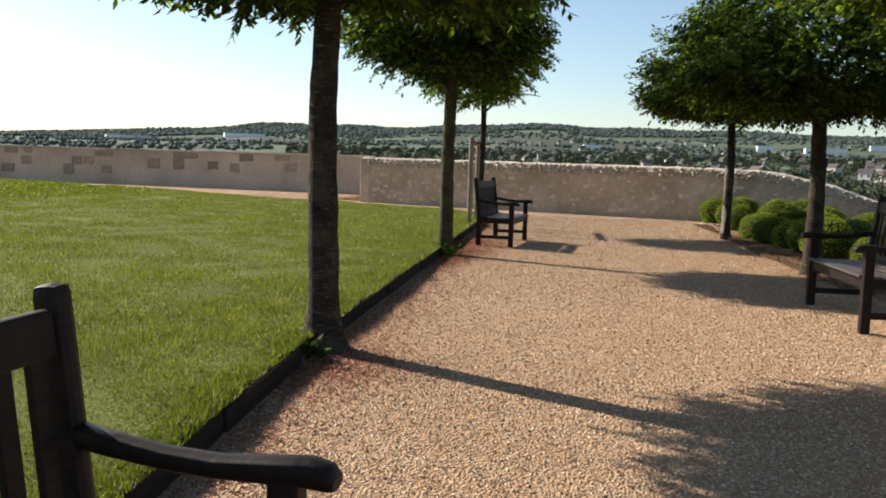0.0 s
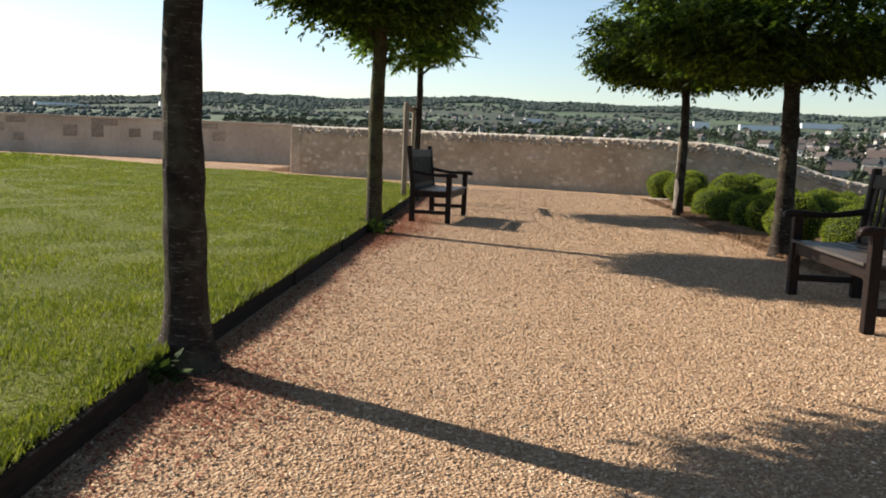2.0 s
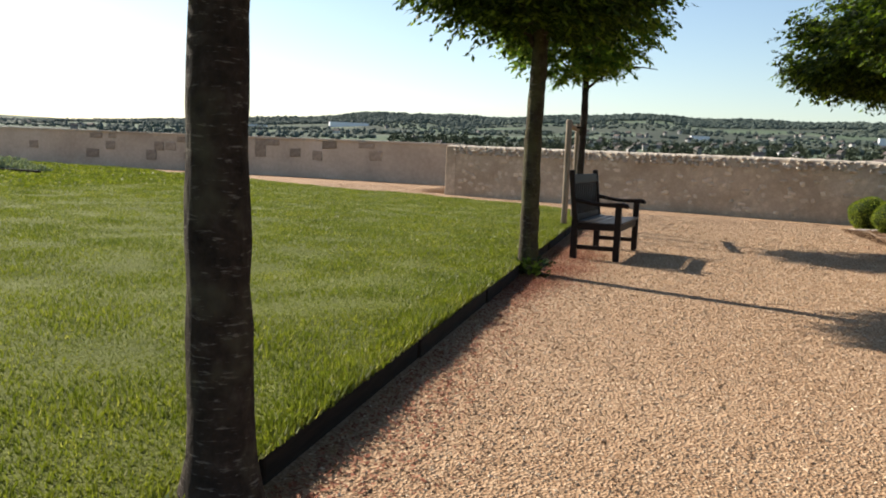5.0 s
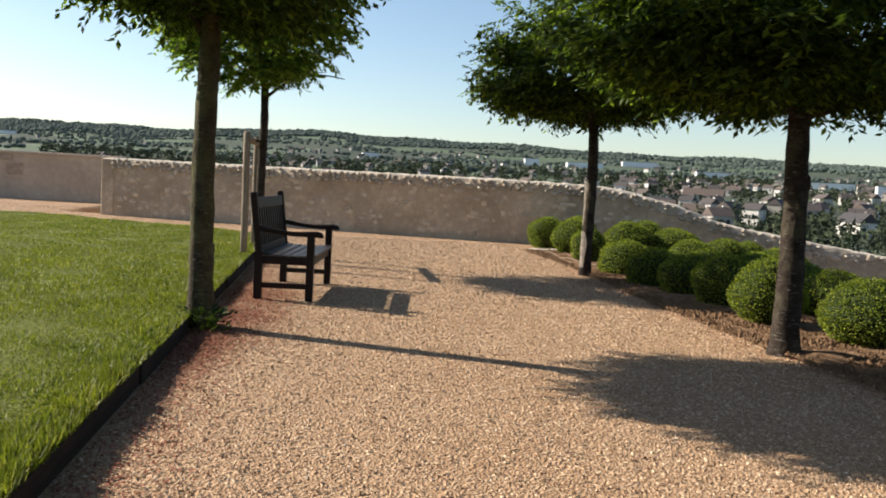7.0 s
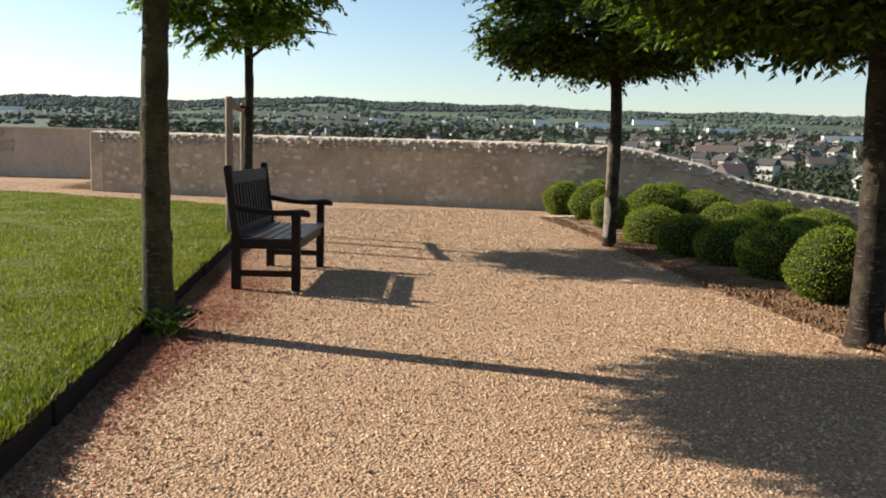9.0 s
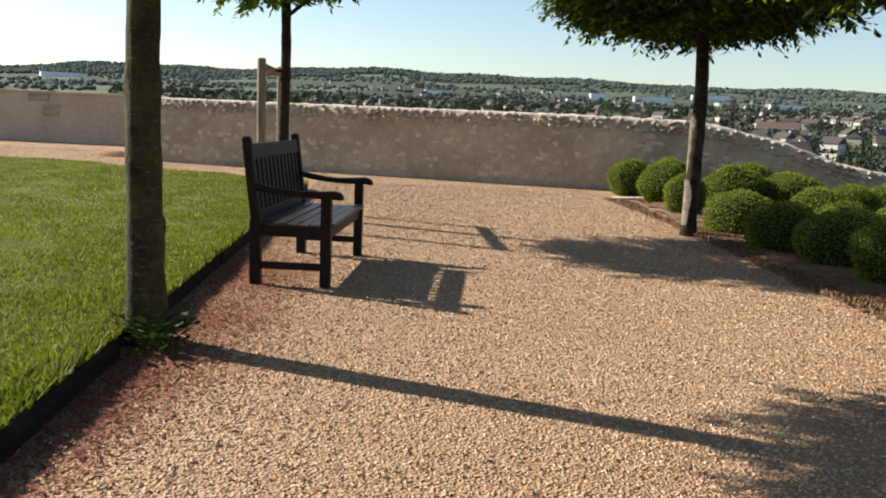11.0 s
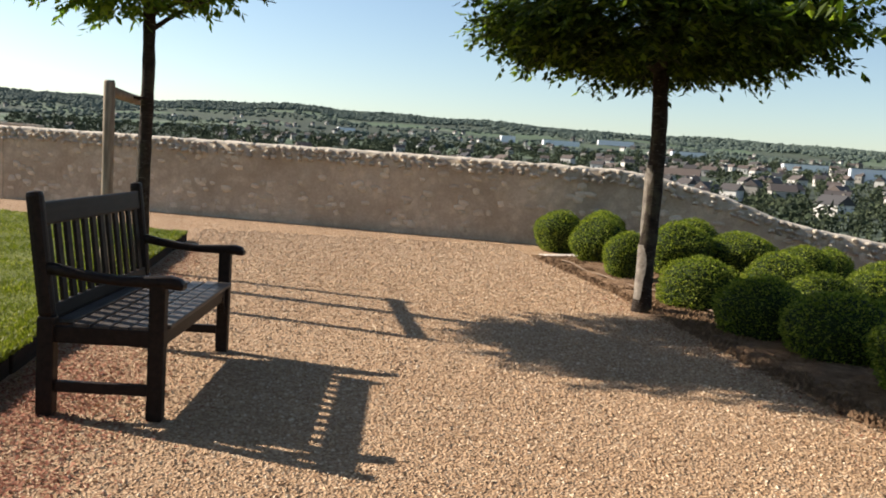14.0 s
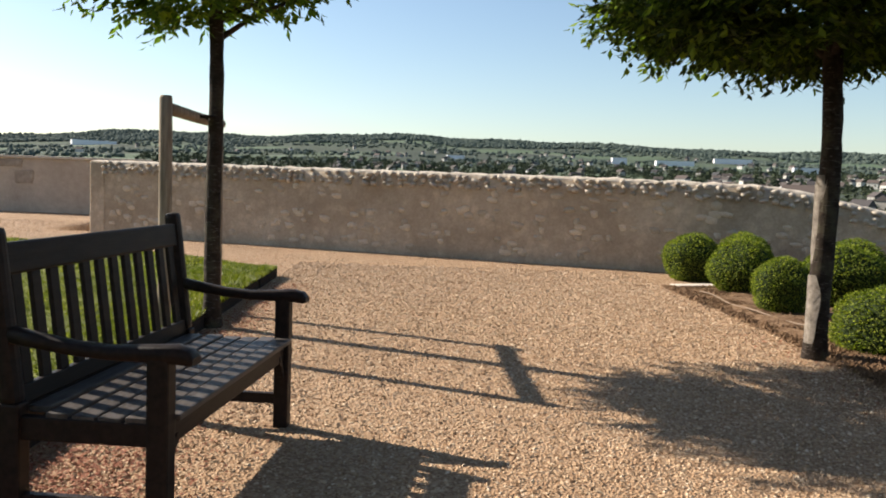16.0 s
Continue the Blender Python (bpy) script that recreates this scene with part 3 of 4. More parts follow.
def soil_clods():
    rng = np.random.default_rng(31)
    n = 9000
    y = rng.uniform(9, 20.3, n)
    x = 4.6 - 0.26 * (1 - smoothstep(12.5, 18.0, y)) + np.abs(rng.normal(0, 0.55, n))
    s = rng.uniform(0.008, 0.03, n)
    bv = np.array(((1, 0.2, -0.3), (-0.1, 1, -0.3), (-1, -0.2, -0.3), (0.1, -1, -0.3), (0.1, 0.05, 0.9)), float)
    bf = np.array(((0, 1, 4), (1, 2, 4), (2, 3, 4), (3, 0, 4)))
    v = bv[None] * s[:, None, None] * rng.uniform(0.6, 1.3, (n, 5, 3))
    a = rng.uniform(0, 6.28, (n, 1))
    vx, vy = v[..., 0].copy(), v[..., 1].copy()
    v[..., 0], v[..., 1] = vx * np.cos(a) - vy * np.sin(a), vx * np.sin(a) + vy * np.cos(a)
    z = terrace_z(x, y) + 0.03
    v += np.stack((x, y, z), -1)[:, None]
    f = bf[None] + 5 * np.arange(n)[:, None, None]
    tagged(new("soil_clods", raw_mesh("soil_clods", v.reshape(-1, 3), f.reshape(-1, 3), [SOIL])), "crumbly brown clods of soil in the bed", "soil", kind="stuff")


soil_clods()


def drip_pipe():
    pts = [(4.98 + 0.16 * math.sin(y * 0.9) + 0.04 * math.sin(y * 2.7), y, 0.058 + 0.012 * math.sin(y * 5.3)) for y in np.arange(15.6, 19.7, 0.2)]
    bm = bmesh.new()
    tube(bm, pts, [0.008] * len(pts), 8)
    ob = part("irrigation_pipe", bm, PIPE)
    tagged(ob, "thin pale brown drip pipe lying on the soil", "pipe")


drip_pipe()


# ---- trees ----
def crown_mesh(name, rx, rz_low, rz_up, count, leaf, mat, seed, spray=12):
    """Many pointed leaves on short drooping sprays that fill a flattened dome; origin at the crown's lower middle."""
    rng = np.random.default_rng(seed)

    def ball(k):
        q = rng.normal(0, 1, (k, 3))
        return q / np.linalg.norm(q, axis=1)[:, None]

    d = ball(count)
    rad = 0.35 + 0.65 * rng.uniform(0, 1, count) ** 0.6
    # two thirds of the sprays gather on flat tiers at the ends of the branches
    tiers = max(24, count // 55)
    td, tr = ball(tiers), 0.45 + 0.45 * rng.uniform(0, 1, tiers) ** 0.6
    pick = rng.integers(0, tiers, count)
    on = rng.uniform(0, 1, count) < 0.68
    az = np.arctan2(d[:, 1], d[:, 0])
    lump = 1 + 0.09 * np.sin(az * 3 + seed) + 0.07 * np.sin(az * 5 + 2.2 * seed + 3 * d[:, 2]) + rng.normal(0, 0.04, count)
    up = np.where(d[:, 2] > 0, rz_up, rz_low)
    c = np.stack((d[:, 0] * rx * lump * rad, d[:, 1] * rx * lump * rad, d[:, 2] * up * rad), -1)
    tc = td * tr[:, None]
    tc *= np.stack((np.full(tiers, rx), np.full(tiers, rx), np.where(tc[:, 2] > 0, rz_up, rz_low)), -1)
    c[on] = tc[pick[on]] + np.clip(rng.normal(0, 1, (int(on.sum()), 3)), -1.7, 1.7) * np.array((0.17, 0.17, 0.07))
    az = np.arctan2(c[:, 1], c[:, 0])
    outward = np.stack((np.cos(az), np.sin(az), 0.25 * d[:, 2] - 0.15), -1)
    outward += rng.normal(0, 0.35, outward.shape)
    outward /= np.linalg.norm(outward, axis=1)[:, None]
    k = spray
    t = np.linspace(0, 1, k)[None, :, None]
    length = rng.uniform(0.14, 0.32, count)[:, None, None]
    p = c[:, None, :] + outward[:, None, :] * length * t - np.array((0, 0, 1.0)) * (t ** 2) * length * 0.14
    p = p + rng.normal(0, 0.01, p.shape)
    side = np.cross(outward, np.array((0, 0, 1.0)))
    side /= np.linalg.norm(side, axis=1)[:, None] + 1e-6
    sign = np.where(np.arange(k) % 2 == 0, 1.0, -1.0)[None, :, None]
    ld = outward[:, None, :] * 0.6 + side[:, None, :] * sign * 0.8 + rng.normal(0, 0.28, p.shape)
    ld[..., 2] -= rng.uniform(0.05, 0.65, ld.shape[:2])
    ld /= np.linalg.norm(ld, axis=2)[..., None]
    p, ld = p.reshape(-1, 3), ld.reshape(-1, 3)
    n = len(p)
    w = np.cross(ld, np.array((0, 0, 1.0)) + rng.normal(0, 0.4, (n, 3)))
    w /= np.linalg.norm(w, axis=1)[:, None] + 1e-6
    nrm = np.cross(ld, w)
    s = leaf * rng.uniform(0.65, 1.25, n)[:, None]
    a, tip = p, p + ld * s
    mid = p + ld * s * 0.45
    l_, r_ = mid + w * s * 0.21 + nrm * s * 0.06, mid - w * s * 0.21 + nrm * s * 0.06
    v = np.stack((a, l_, tip, r_), 1).reshape(-1, 3)
    q = 4 * np.arange(n)[:, None]
    f = np.concatenate((q + np.array((0, 1, 2)), q + np.array((0, 2, 3))))
    return raw_mesh(name, v, f, [mat])


def tree(x, y, r, h_low, rx, rz_up, lean, seed, count=1100, leaf=0.085, mat=LEAF, label="", off=(0, 0), rz_low=0.4, foot=0.35, deep=1.0, bark=BARK):
    z0 = float(terrace_z(x, y))
    t = thing("tree", pose(x, y, z0), label, "tree", "clipped trees along the gravel path")
    rng = random.Random(seed)
    top = h_low + 0.55
    pts, rad = [], []
    n = 22
    for i in range(n + 1):
        u = i / n
        z = -0.15 + (top + 0.15) * u
        flare = foot * max(0, 1 - z / 0.28) ** 2
        pts.append((lean[0] * u + 0.022 * math.sin(u * 7 + seed) * u, lean[1] * u + 0.02 * math.sin(u * 6 + seed * 2), z))
        rad.append(r * (1.12 - 0.32 * u + flare + 0.035 * math.sin(i * 2.3 + seed)))
    bm = bmesh.new()
    tube(bm, pts, rad, 18, True, 0.09, seed)
    for kx in range(2 if r > 0.08 else 0):
        z = rng.uniform(0.5, h_low - 0.3)
        a = rng.uniform(0, 6.28)
        u = (z + 0.15) / (top + 0.15)
        b = bmesh.new()
        bmesh.ops.create_icosphere(b, subdivisions=2, radius=1)
        bmesh.ops.transform(b, matrix=Matrix.Translation((lean[0] * u + math.cos(a) * r * 0.75, lean[1] * u + math.sin(a) * r * 0.75, z)) @ Matrix.Diagonal((r * 0.38, r * 0.38, r * 0.8, 1)), verts=b.verts)
        me = bpy.data.meshes.new("tmp")
        b.to_mesh(me)
        b.free()
        bm.from_mesh(me)
        bpy.data.meshes.remove(me)
    part("trunk", bm, bark, t)
    for k in range(9):
        a = 2 * math.pi * k / 9 + rng.uniform(-0.3, 0.3)
        ln = rx * rng.uniform(0.6, 0.9)
        zz = h_low + rng.uniform(-0.02, 0.5)
        base = Vector((lean[0], lean[1], zz))
        p = []
        for j in range(6):
            u = j / 5
            p.append(base + Vector((math.cos(a) * ln * u, math.sin(a) * ln * u, (0.15 + 0.35 * (k % 3)) * u + 0.12 * math.sin(u * 3))))
        bm = bmesh.new()
        tube(bm, p, [r * 0.42 * (1 - 0.8 * j / 5) for j in range(6)], 7, True, 0.1, k)
        part("limb", bm, BARK, t)
    me = crown_mesh("crown", rx - 0.22, rz_low, rz_up, count, leaf, mat, seed)
    cr = new("crown", me)
    cr.parent = t
    cr.scale = (1, deep, 1)
    cr.location = (lean[0] + off[0], lean[1] + off[1], h_low + rz_low + 0.12)
    return t


tree(-0.05, 5.13, 0.088, 2.02, 1.75, 1.5, (-0.03, 0.05), 1, 5200, 0.085, label="clipped hornbeam with dark banded trunk at the lawn edge", foot=0.8)
tree(-0.02, 11.17, 0.086, 2.13, 1.42, 1.9, (-0.02, 0.0), 2, 4900, 0.085, label="clipped hornbeam with mossy trunk at the lawn edge", off=(-0.1, 0), rz_low=0.75, bark=MOSSY_BARK)
tree(-0.02, 16.65, 0.060, 2.18, 1.44, 1.8, (0.0, 0.0), 3, 2900, 0.10, YOUNG_LEAF, "young tree with thin trunk tied to a stake frame", (-0.14, 0), 1.05)
bed_tree = tree(4.50, 16.05, 0.076, 2.05, 1.72, 1.5, (-0.02, 0.0), 4, 5000, 0.09, label="broad clipped hornbeam with pale patched, sunlit-coloured trunk beside the bed", off=(-0.12, 0), rz_low=0.46, foot=0.15, deep=1.12)
tree(4.39, 10.66, 0.092, 1.82, 1.90, 1.4, (0.0, 0.0), 5, 5600, 0.088, label="broad clipped hornbeam with dark dense crown beside the bed")
tree(4.35, 5.2, 0.095, 1.95, 1.80, 1.4, (0.0, 0.0), 6, 4600, 0.088, label="broad clipped hornbeam overhanging the gravel path")


# Thin pale shell on the trunk's sun side; sunlight is painted into its colour.
def bark_scar(parent, z0, z1, a0, a1, r, seed):
    bm = bmesh.new()
    rows = []
    for i in range(13):
        u = i / 12
        z = z0 + (z1 - z0) * u
        half = (a1 - a0) / 2 * (0.35 + 0.65 * math.sin(math.pi * (0.08 + 0.84 * u))) * (1 + 0.3 * noise.noise((z * 5, seed, 0)))
        mid = (a0 + a1) / 2
        rows.append([bm.verts.new(((r + 0.004) * math.cos(mid + half * k / 2), (r + 0.004) * math.sin(mid + half * k / 2), z)) for k in (-2, -1, 0, 1, 2)])
    for a, b in zip(rows, rows[1:]):
        for k in range(4):
            bm.faces.new((a[k], a[k + 1], b[k + 1], b[k])).smooth = True
    part("bark_scar", bm, SUNLIT_BARK, parent, "pale patch of bark with sunlight put into its colour")


bark_scar(bed_tree, 0.12, 0.62, 2.5, 4.3, 0.088, 1)
bark_scar(bed_tree, 0.70, 1.34, 2.6, 4.5, 0.082, 2)


# ---- stake frame ----
def stake_frame():
    t = thing("stake_frame", pose(-0.15, 16.58, 0), "weathered round timber stake frame supporting the young tree", "tree stake")
    for y in (-0.77, 0.77):
        bm = bmesh.new()
        tube(bm, [(0, y, -0.2), (0.005, y, 0.5), (0.0, y + 0.01, 1.2), (0, y, 1.68), (0, y, 1.70)], [0.046, 0.045, 0.044, 0.043, 0.036], 14, True, 0.05, 3)
        part("post", bm, STAKE_WOOD, t)
    bm = bmesh.new()
    tube(bm, [(0.0, -0.72, 1.62), (0.0, 0.0, 1.615), (0.0, 0.87, 1.62)], [0.043, 0.043, 0.042], 14, True, 0.05, 5)
    part("crossbar", bm, STAKE_WOOD, t)
    bm = bmesh.new()
    tube(bm, [(0.07 + 0.1 * math.cos(a), 0.08 + 0.1 * math.sin(a), 1.62) for a in np.linspace(0, 2 * math.pi, 17)], [0.014] * 17, 6, False)
    part("tie", bm, EDGE_WOOD, t, "dark rubber tie round the trunk")


stake_frame()


# ---- benches ----
def build_bench(m):
    t = thing("garden_bench", m, "dark-stained slatted wooden garden bench standing on the gravel", "bench", "garden benches")
    W, D, SEAT = 0.70, 0.24, 0.425
    for sx in (-1, 1):
        y = W * sx
        bm = bmesh.new()
        box(bm, (D, y, 0.31), (0.070, 0.070, 0.62), None, 0.009)
        part("front_leg", bm, BENCH_WOOD, t)
        # raked back post with a rounded top
        bm = bmesh.new()
        box(bm, (-D, y, 0.22), (0.074, 0.068, 0.46), None, 0.009)
        k = Matrix.Rotation(radians(-7), 4, "Y")
        box(bm, (-D - 0.035, y, 0.72), (0.066, 0.067, 0.56), k, 0.024)
        part("back_post", bm, BENCH_WOOD, t)
        # shaped arm: dips behind, swells to a rounded scroll in front
        bm = bmesh.new()
        prof = [(-0.25, 0.665, 0.026), (-0.15, 0.648, 0.024), (-0.04, 0.632, 0.022), (0.08, 0.624, 0.022), (0.19, 0.627, 0.026), (0.29, 0.630, 0.030), (0.335, 0.622, 0.026), (0.352, 0.612, 0.012)]
        rows = []
        for x, z, hh in prof:
            wid = 0.029 + 0.008 * smoothstep(-0.2, 0.25, x)
            ring = []
            for a in range(12):
                an = 2 * math.pi * a / 12
                ca, sa = math.cos(an), math.sin(an)
                ring.append(bm.verts.new((x, y + wid * math.copysign(abs(ca) ** 0.5, ca), z + hh * math.copysign(abs(sa) ** 0.5, sa))))
            rows.append(ring)
        for a, b in zip(rows, rows[1:]):
            for q in range(12):
                bm.faces.new((a[q], b[q], b[(q + 1) % 12], a[(q + 1) % 12])).smooth = True
        bm.faces.new(rows[0]), bm.faces.new(rows[-1][::-1])
        bmesh.ops.recalc_face_normals(bm, faces=bm.faces[:])
        part("armrest", bm, BENCH_WOOD, t)
        bm = bmesh.new()
        box(bm, (0, y, 0.372), (0.42, 0.04, 0.075), None, 0.005)
        part("side_rail", bm, BENCH_WOOD, t)
        bm = bmesh.new()
        box(bm, (0, y, 0.135), (0.42, 0.034, 0.05), None, 0.005)
        part("stretcher", bm, BENCH_WOOD, t)
        bm = bmesh.new()
        for q in range(5):
            u = q / 4
            box(bm, (D, y - sx * (0.045 + 0.05 * u), 0.315 - 0.07 * (1 - u) ** 1.5 + 0.02), (0.035, 0.022, 0.035), None, 0.004)
        part("bracket", bm, BENCH_WOOD, t)
    bm = bmesh.new()
    box(bm, (D - 0.005, 0, 0.365), (0.036, 2 * W - 0.06, 0.085), None, 0.006)
    part("front_rail", bm, BENCH_WOOD, t)
    bm = bmesh.new()
    box(bm, (-D, 0, 0.402), (0.036, 2 * W - 0.06, 0.06), None, 0.006)
    part("back_rail", bm, BENCH_WOOD, t)
    for i in range(6):
        bm = bmesh.new()
        x = D + 0.012 - i * 0.0855
        box(bm, (x, 0, SEAT - 0.004 - 0.012 * math.sin(i * math.pi / 5)), (0.074, 2 * W - (0.065 if i in (0, 5) else -0.03), 0.022), None, 0.006)
        part("seat_slat", bm, WORN_WOOD, t, "worn greyish wooden slat")
    k = Matrix.Rotation(radians(-7), 4, "Y")
    bm = bmesh.new()
    box(bm, (-D - 0.052, 0, 0.895), (0.034, 2 * W - 0.058, 0.105), k, 0.010)
    part("top_rail", bm, BENCH_WOOD, t)
    bm = bmesh.new()
    box(bm, (-D - 0.001, 0, 0.462), (0.034, 2 * W - 0.058, 0.06), k, 0.006)
    part("lower_back_rail", bm, BENCH_WOOD, t)
    n = 12
    for i in range(n):
        y = -W + 0.03 + (2 * W - 0.06) * (i + 0.5) / n
        bm = bmesh.new()
        box(bm, (-D - 0.027, y, 0.668), (0.018, 0.056, 0.375), k, 0.004)
        part("back_slat", bm, BENCH_WOOD, t)
    return t


bench = build_bench(pose(0.603, 13.35, 0.0, 0, 0, -6.9))
bench_near = copy_thing(bench, pose(0.457, 1.205, -0.164, 0, 0, -3))
bench_right = copy_thing(bench, pose(3.87, 7.42, 0.0, 0, 0, 178.8))
for ob, words in ((bench_near, "dark-stained slatted wooden garden bench at the lawn edge, worn armrest"), (bench_right, "dark-stained slatted wooden garden bench under the clipped trees facing the lawn")):
    ob["label"] = words


# ---- boxwood balls ----
def box_ball_mesh(seed):
    rng = np.random.default_rng(seed)
    b = bmesh.new()
    # added filler sphere, coloured dark as the shade seen between the leaves
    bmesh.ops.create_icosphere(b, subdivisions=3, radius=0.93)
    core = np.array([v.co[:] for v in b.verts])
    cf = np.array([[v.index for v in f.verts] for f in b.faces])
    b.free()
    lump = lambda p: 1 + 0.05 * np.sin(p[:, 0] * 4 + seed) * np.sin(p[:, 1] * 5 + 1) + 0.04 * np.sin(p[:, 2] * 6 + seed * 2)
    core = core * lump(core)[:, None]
    n = 8000
    d = rng.normal(0, 1, (n, 3))
    d /= np.linalg.norm(d, axis=1)[:, None]
    p = d * (lump(d) * rng.uniform(0.9, 1.03, n))[:, None]
    ld = d * 0.7 + rng.normal(0, 0.6, (n, 3))
    ld /= np.linalg.norm(ld, axis=1)[:, None]
    w = np.cross(ld, rng.normal(0, 1, (n, 3)))
    w /= np.linalg.norm(w, axis=1)[:, None]
    s = 0.062 * rng.uniform(0.7, 1.3, n)[:, None]
    v = np.stack((p, p + ld * s * 0.5 + w * s * 0.35, p + ld * s, p + ld * s * 0.5 - w * s * 0.35), 1).reshape(-1, 3)
    q = 4 * np.arange(n)[:, None]
    lf = np.concatenate((q + np.array((0, 1, 2)), q + np.array((0, 2, 3))))
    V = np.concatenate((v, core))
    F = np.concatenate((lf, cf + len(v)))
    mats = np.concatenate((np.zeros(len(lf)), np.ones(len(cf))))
    return raw_mesh("boxwood_ball", V, F, [BOX_LEAF, BOX_INNER_SHADE], False, mats)


BUSHES = [(5.31, 21.3, 0.38, 0.64), (5.45, 19.9, 0.39, 0.65), (5.86, 20.9, 0.34, 0.68), (5.24, 18.35, 0.28, 0.58), (6.15, 18.9, 0.42, 0.70), (6.95, 20.2, 0.42, 0.66),
          (5.18, 16.35, 0.38, 0.50), (6.95, 18.8, 0.46, 0.62), (5.10, 15.05, 0.37, 0.50), (6.55, 17.2, 0.40, 0.50), (8.05, 19.1, 0.38, 0.46), (5.28, 14.3, 0.40, 0.50),
          (5.16, 13.2, 0.36, 0.58), (5.04, 12.1, 0.34, 0.61), (8.75, 19.6, 0.34, 0.40), (8.5, 18.0, 0.46, 0.40), (6.2, 15.9, 0.38, 0.46), (7.55, 17.0, 0.40, 0.36),
          (6.2, 14.6, 0.41, 0.50), (7.2, 15.2, 0.40, 0.38), (7.3, 13.2, 0.42, 0.40), (5.42, 11.1, 0.40, 0.55), (5.3, 9.6, 0.42, 0.52), (6.7, 10.6, 0.42, 0.45), (6.1, 12.7, 0.39, 0.50)]
ball_meshes = [box_ball_mesh(k) for k in range(4)]
for i, (x, y, r, zt) in enumerate(BUSHES):
    g = float(terrace_z(x, y)) + 0.02
    h = max(0.30, (zt - g) / 2 + 0.03)
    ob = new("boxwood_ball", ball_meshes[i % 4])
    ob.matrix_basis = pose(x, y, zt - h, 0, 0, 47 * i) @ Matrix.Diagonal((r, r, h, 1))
    tagged(ob, "clipped round green boxwood ball growing in the soil bed", "shrub", "boxwood balls in the bed")


# ---- weeds and litter at the foot of the trees ----
def weed(x, y, n, size, seed, label):
    rng = np.random.default_rng(seed)
    a = rng.uniform(0, 2 * np.pi, n)
    rr = rng.uniform(0.01, size, n)
    p = np.stack((np.cos(a) * rr, np.sin(a) * rr, rng.uniform(0.0, size * 0.75, n)), -1)
    ld = np.stack((np.cos(a), np.sin(a), rng.uniform(0.1, 0.9, n)), -1)
    w = np.stack((-np.sin(a), np.cos(a), rng.normal(0, 0.3, n)), -1)
    s = rng.uniform(0.035, 0.075, n)[:, None]
    v = np.stack((p, p + ld * s * 0.5 + w * s * 0.3, p + ld * s, p + ld * s * 0.5 - w * s * 0.3), 1).reshape(-1, 3)
    q = 4 * np.arange(n)[:, None]
    f = np.concatenate((q + np.array((0, 1, 2)), q + np.array((0, 2, 3))))
    ob = new("weed", raw_mesh("weed", v, f, [WEED]))
    ob.matrix_basis = pose(x, y, float(terrace_z(x, y)))
    tagged(ob, label, "weed", kind="stuff")


weed(0.05, 10.98, 150, 0.20, 2, "leafy green weeds at the foot of the tree")
weed(-0.13, 4.86, 120, 0.15, 5, "tufts of weeds at the foot of the tree")


def far_bed():
    """Low grey-green planting with pale flowers far across the lawn, with a dark board in front."""
    t = thing("flower_bed", pose(-16.3, 23.2, 0.13, 0, 0, -14), "low grey-green flower bed with dark edge on the lawn", "flower bed")
    bm = bmesh.new()
    box(bm, (0.2, -0.42, 0.04), (3.4, 0.08, 0.12), None, 0.015)
    part("edge_board", bm, EDGE_WOOD, t)
    rng = np.random.default_rng(17)
    n = 2600
    p = np.stack((rng.uniform(-1.6, 1.1, n), rng.uniform(-0.36, 0.6, n), np.zeros(n)), -1)
    p[:, 2] = 0.34 * rng.uniform(0.3, 1, n) * np.clip(1.1 - np.abs(p[:, 0] + 0.4) * 0.6, 0.1, 1)
    d = rng.normal(0, 1, (n, 3)) + np.array((0, 0, 1.2))
    d /= np.linalg.norm(d, axis=1)[:, None]
    w = np.cross(d, rng.normal(0, 1, (n, 3)))
    w /= np.linalg.norm(w, axis=1)[:, None]
    v = np.stack((p - w * 0.03, p + w * 0.03, p + d * 0.12), 1).reshape(-1, 3)
    ob = new("foliage", raw_mesh("foliage", v, np.arange(3 * n).reshape(-1, 3), [BED_LEAF]))
    ob.parent = t


far_bed()


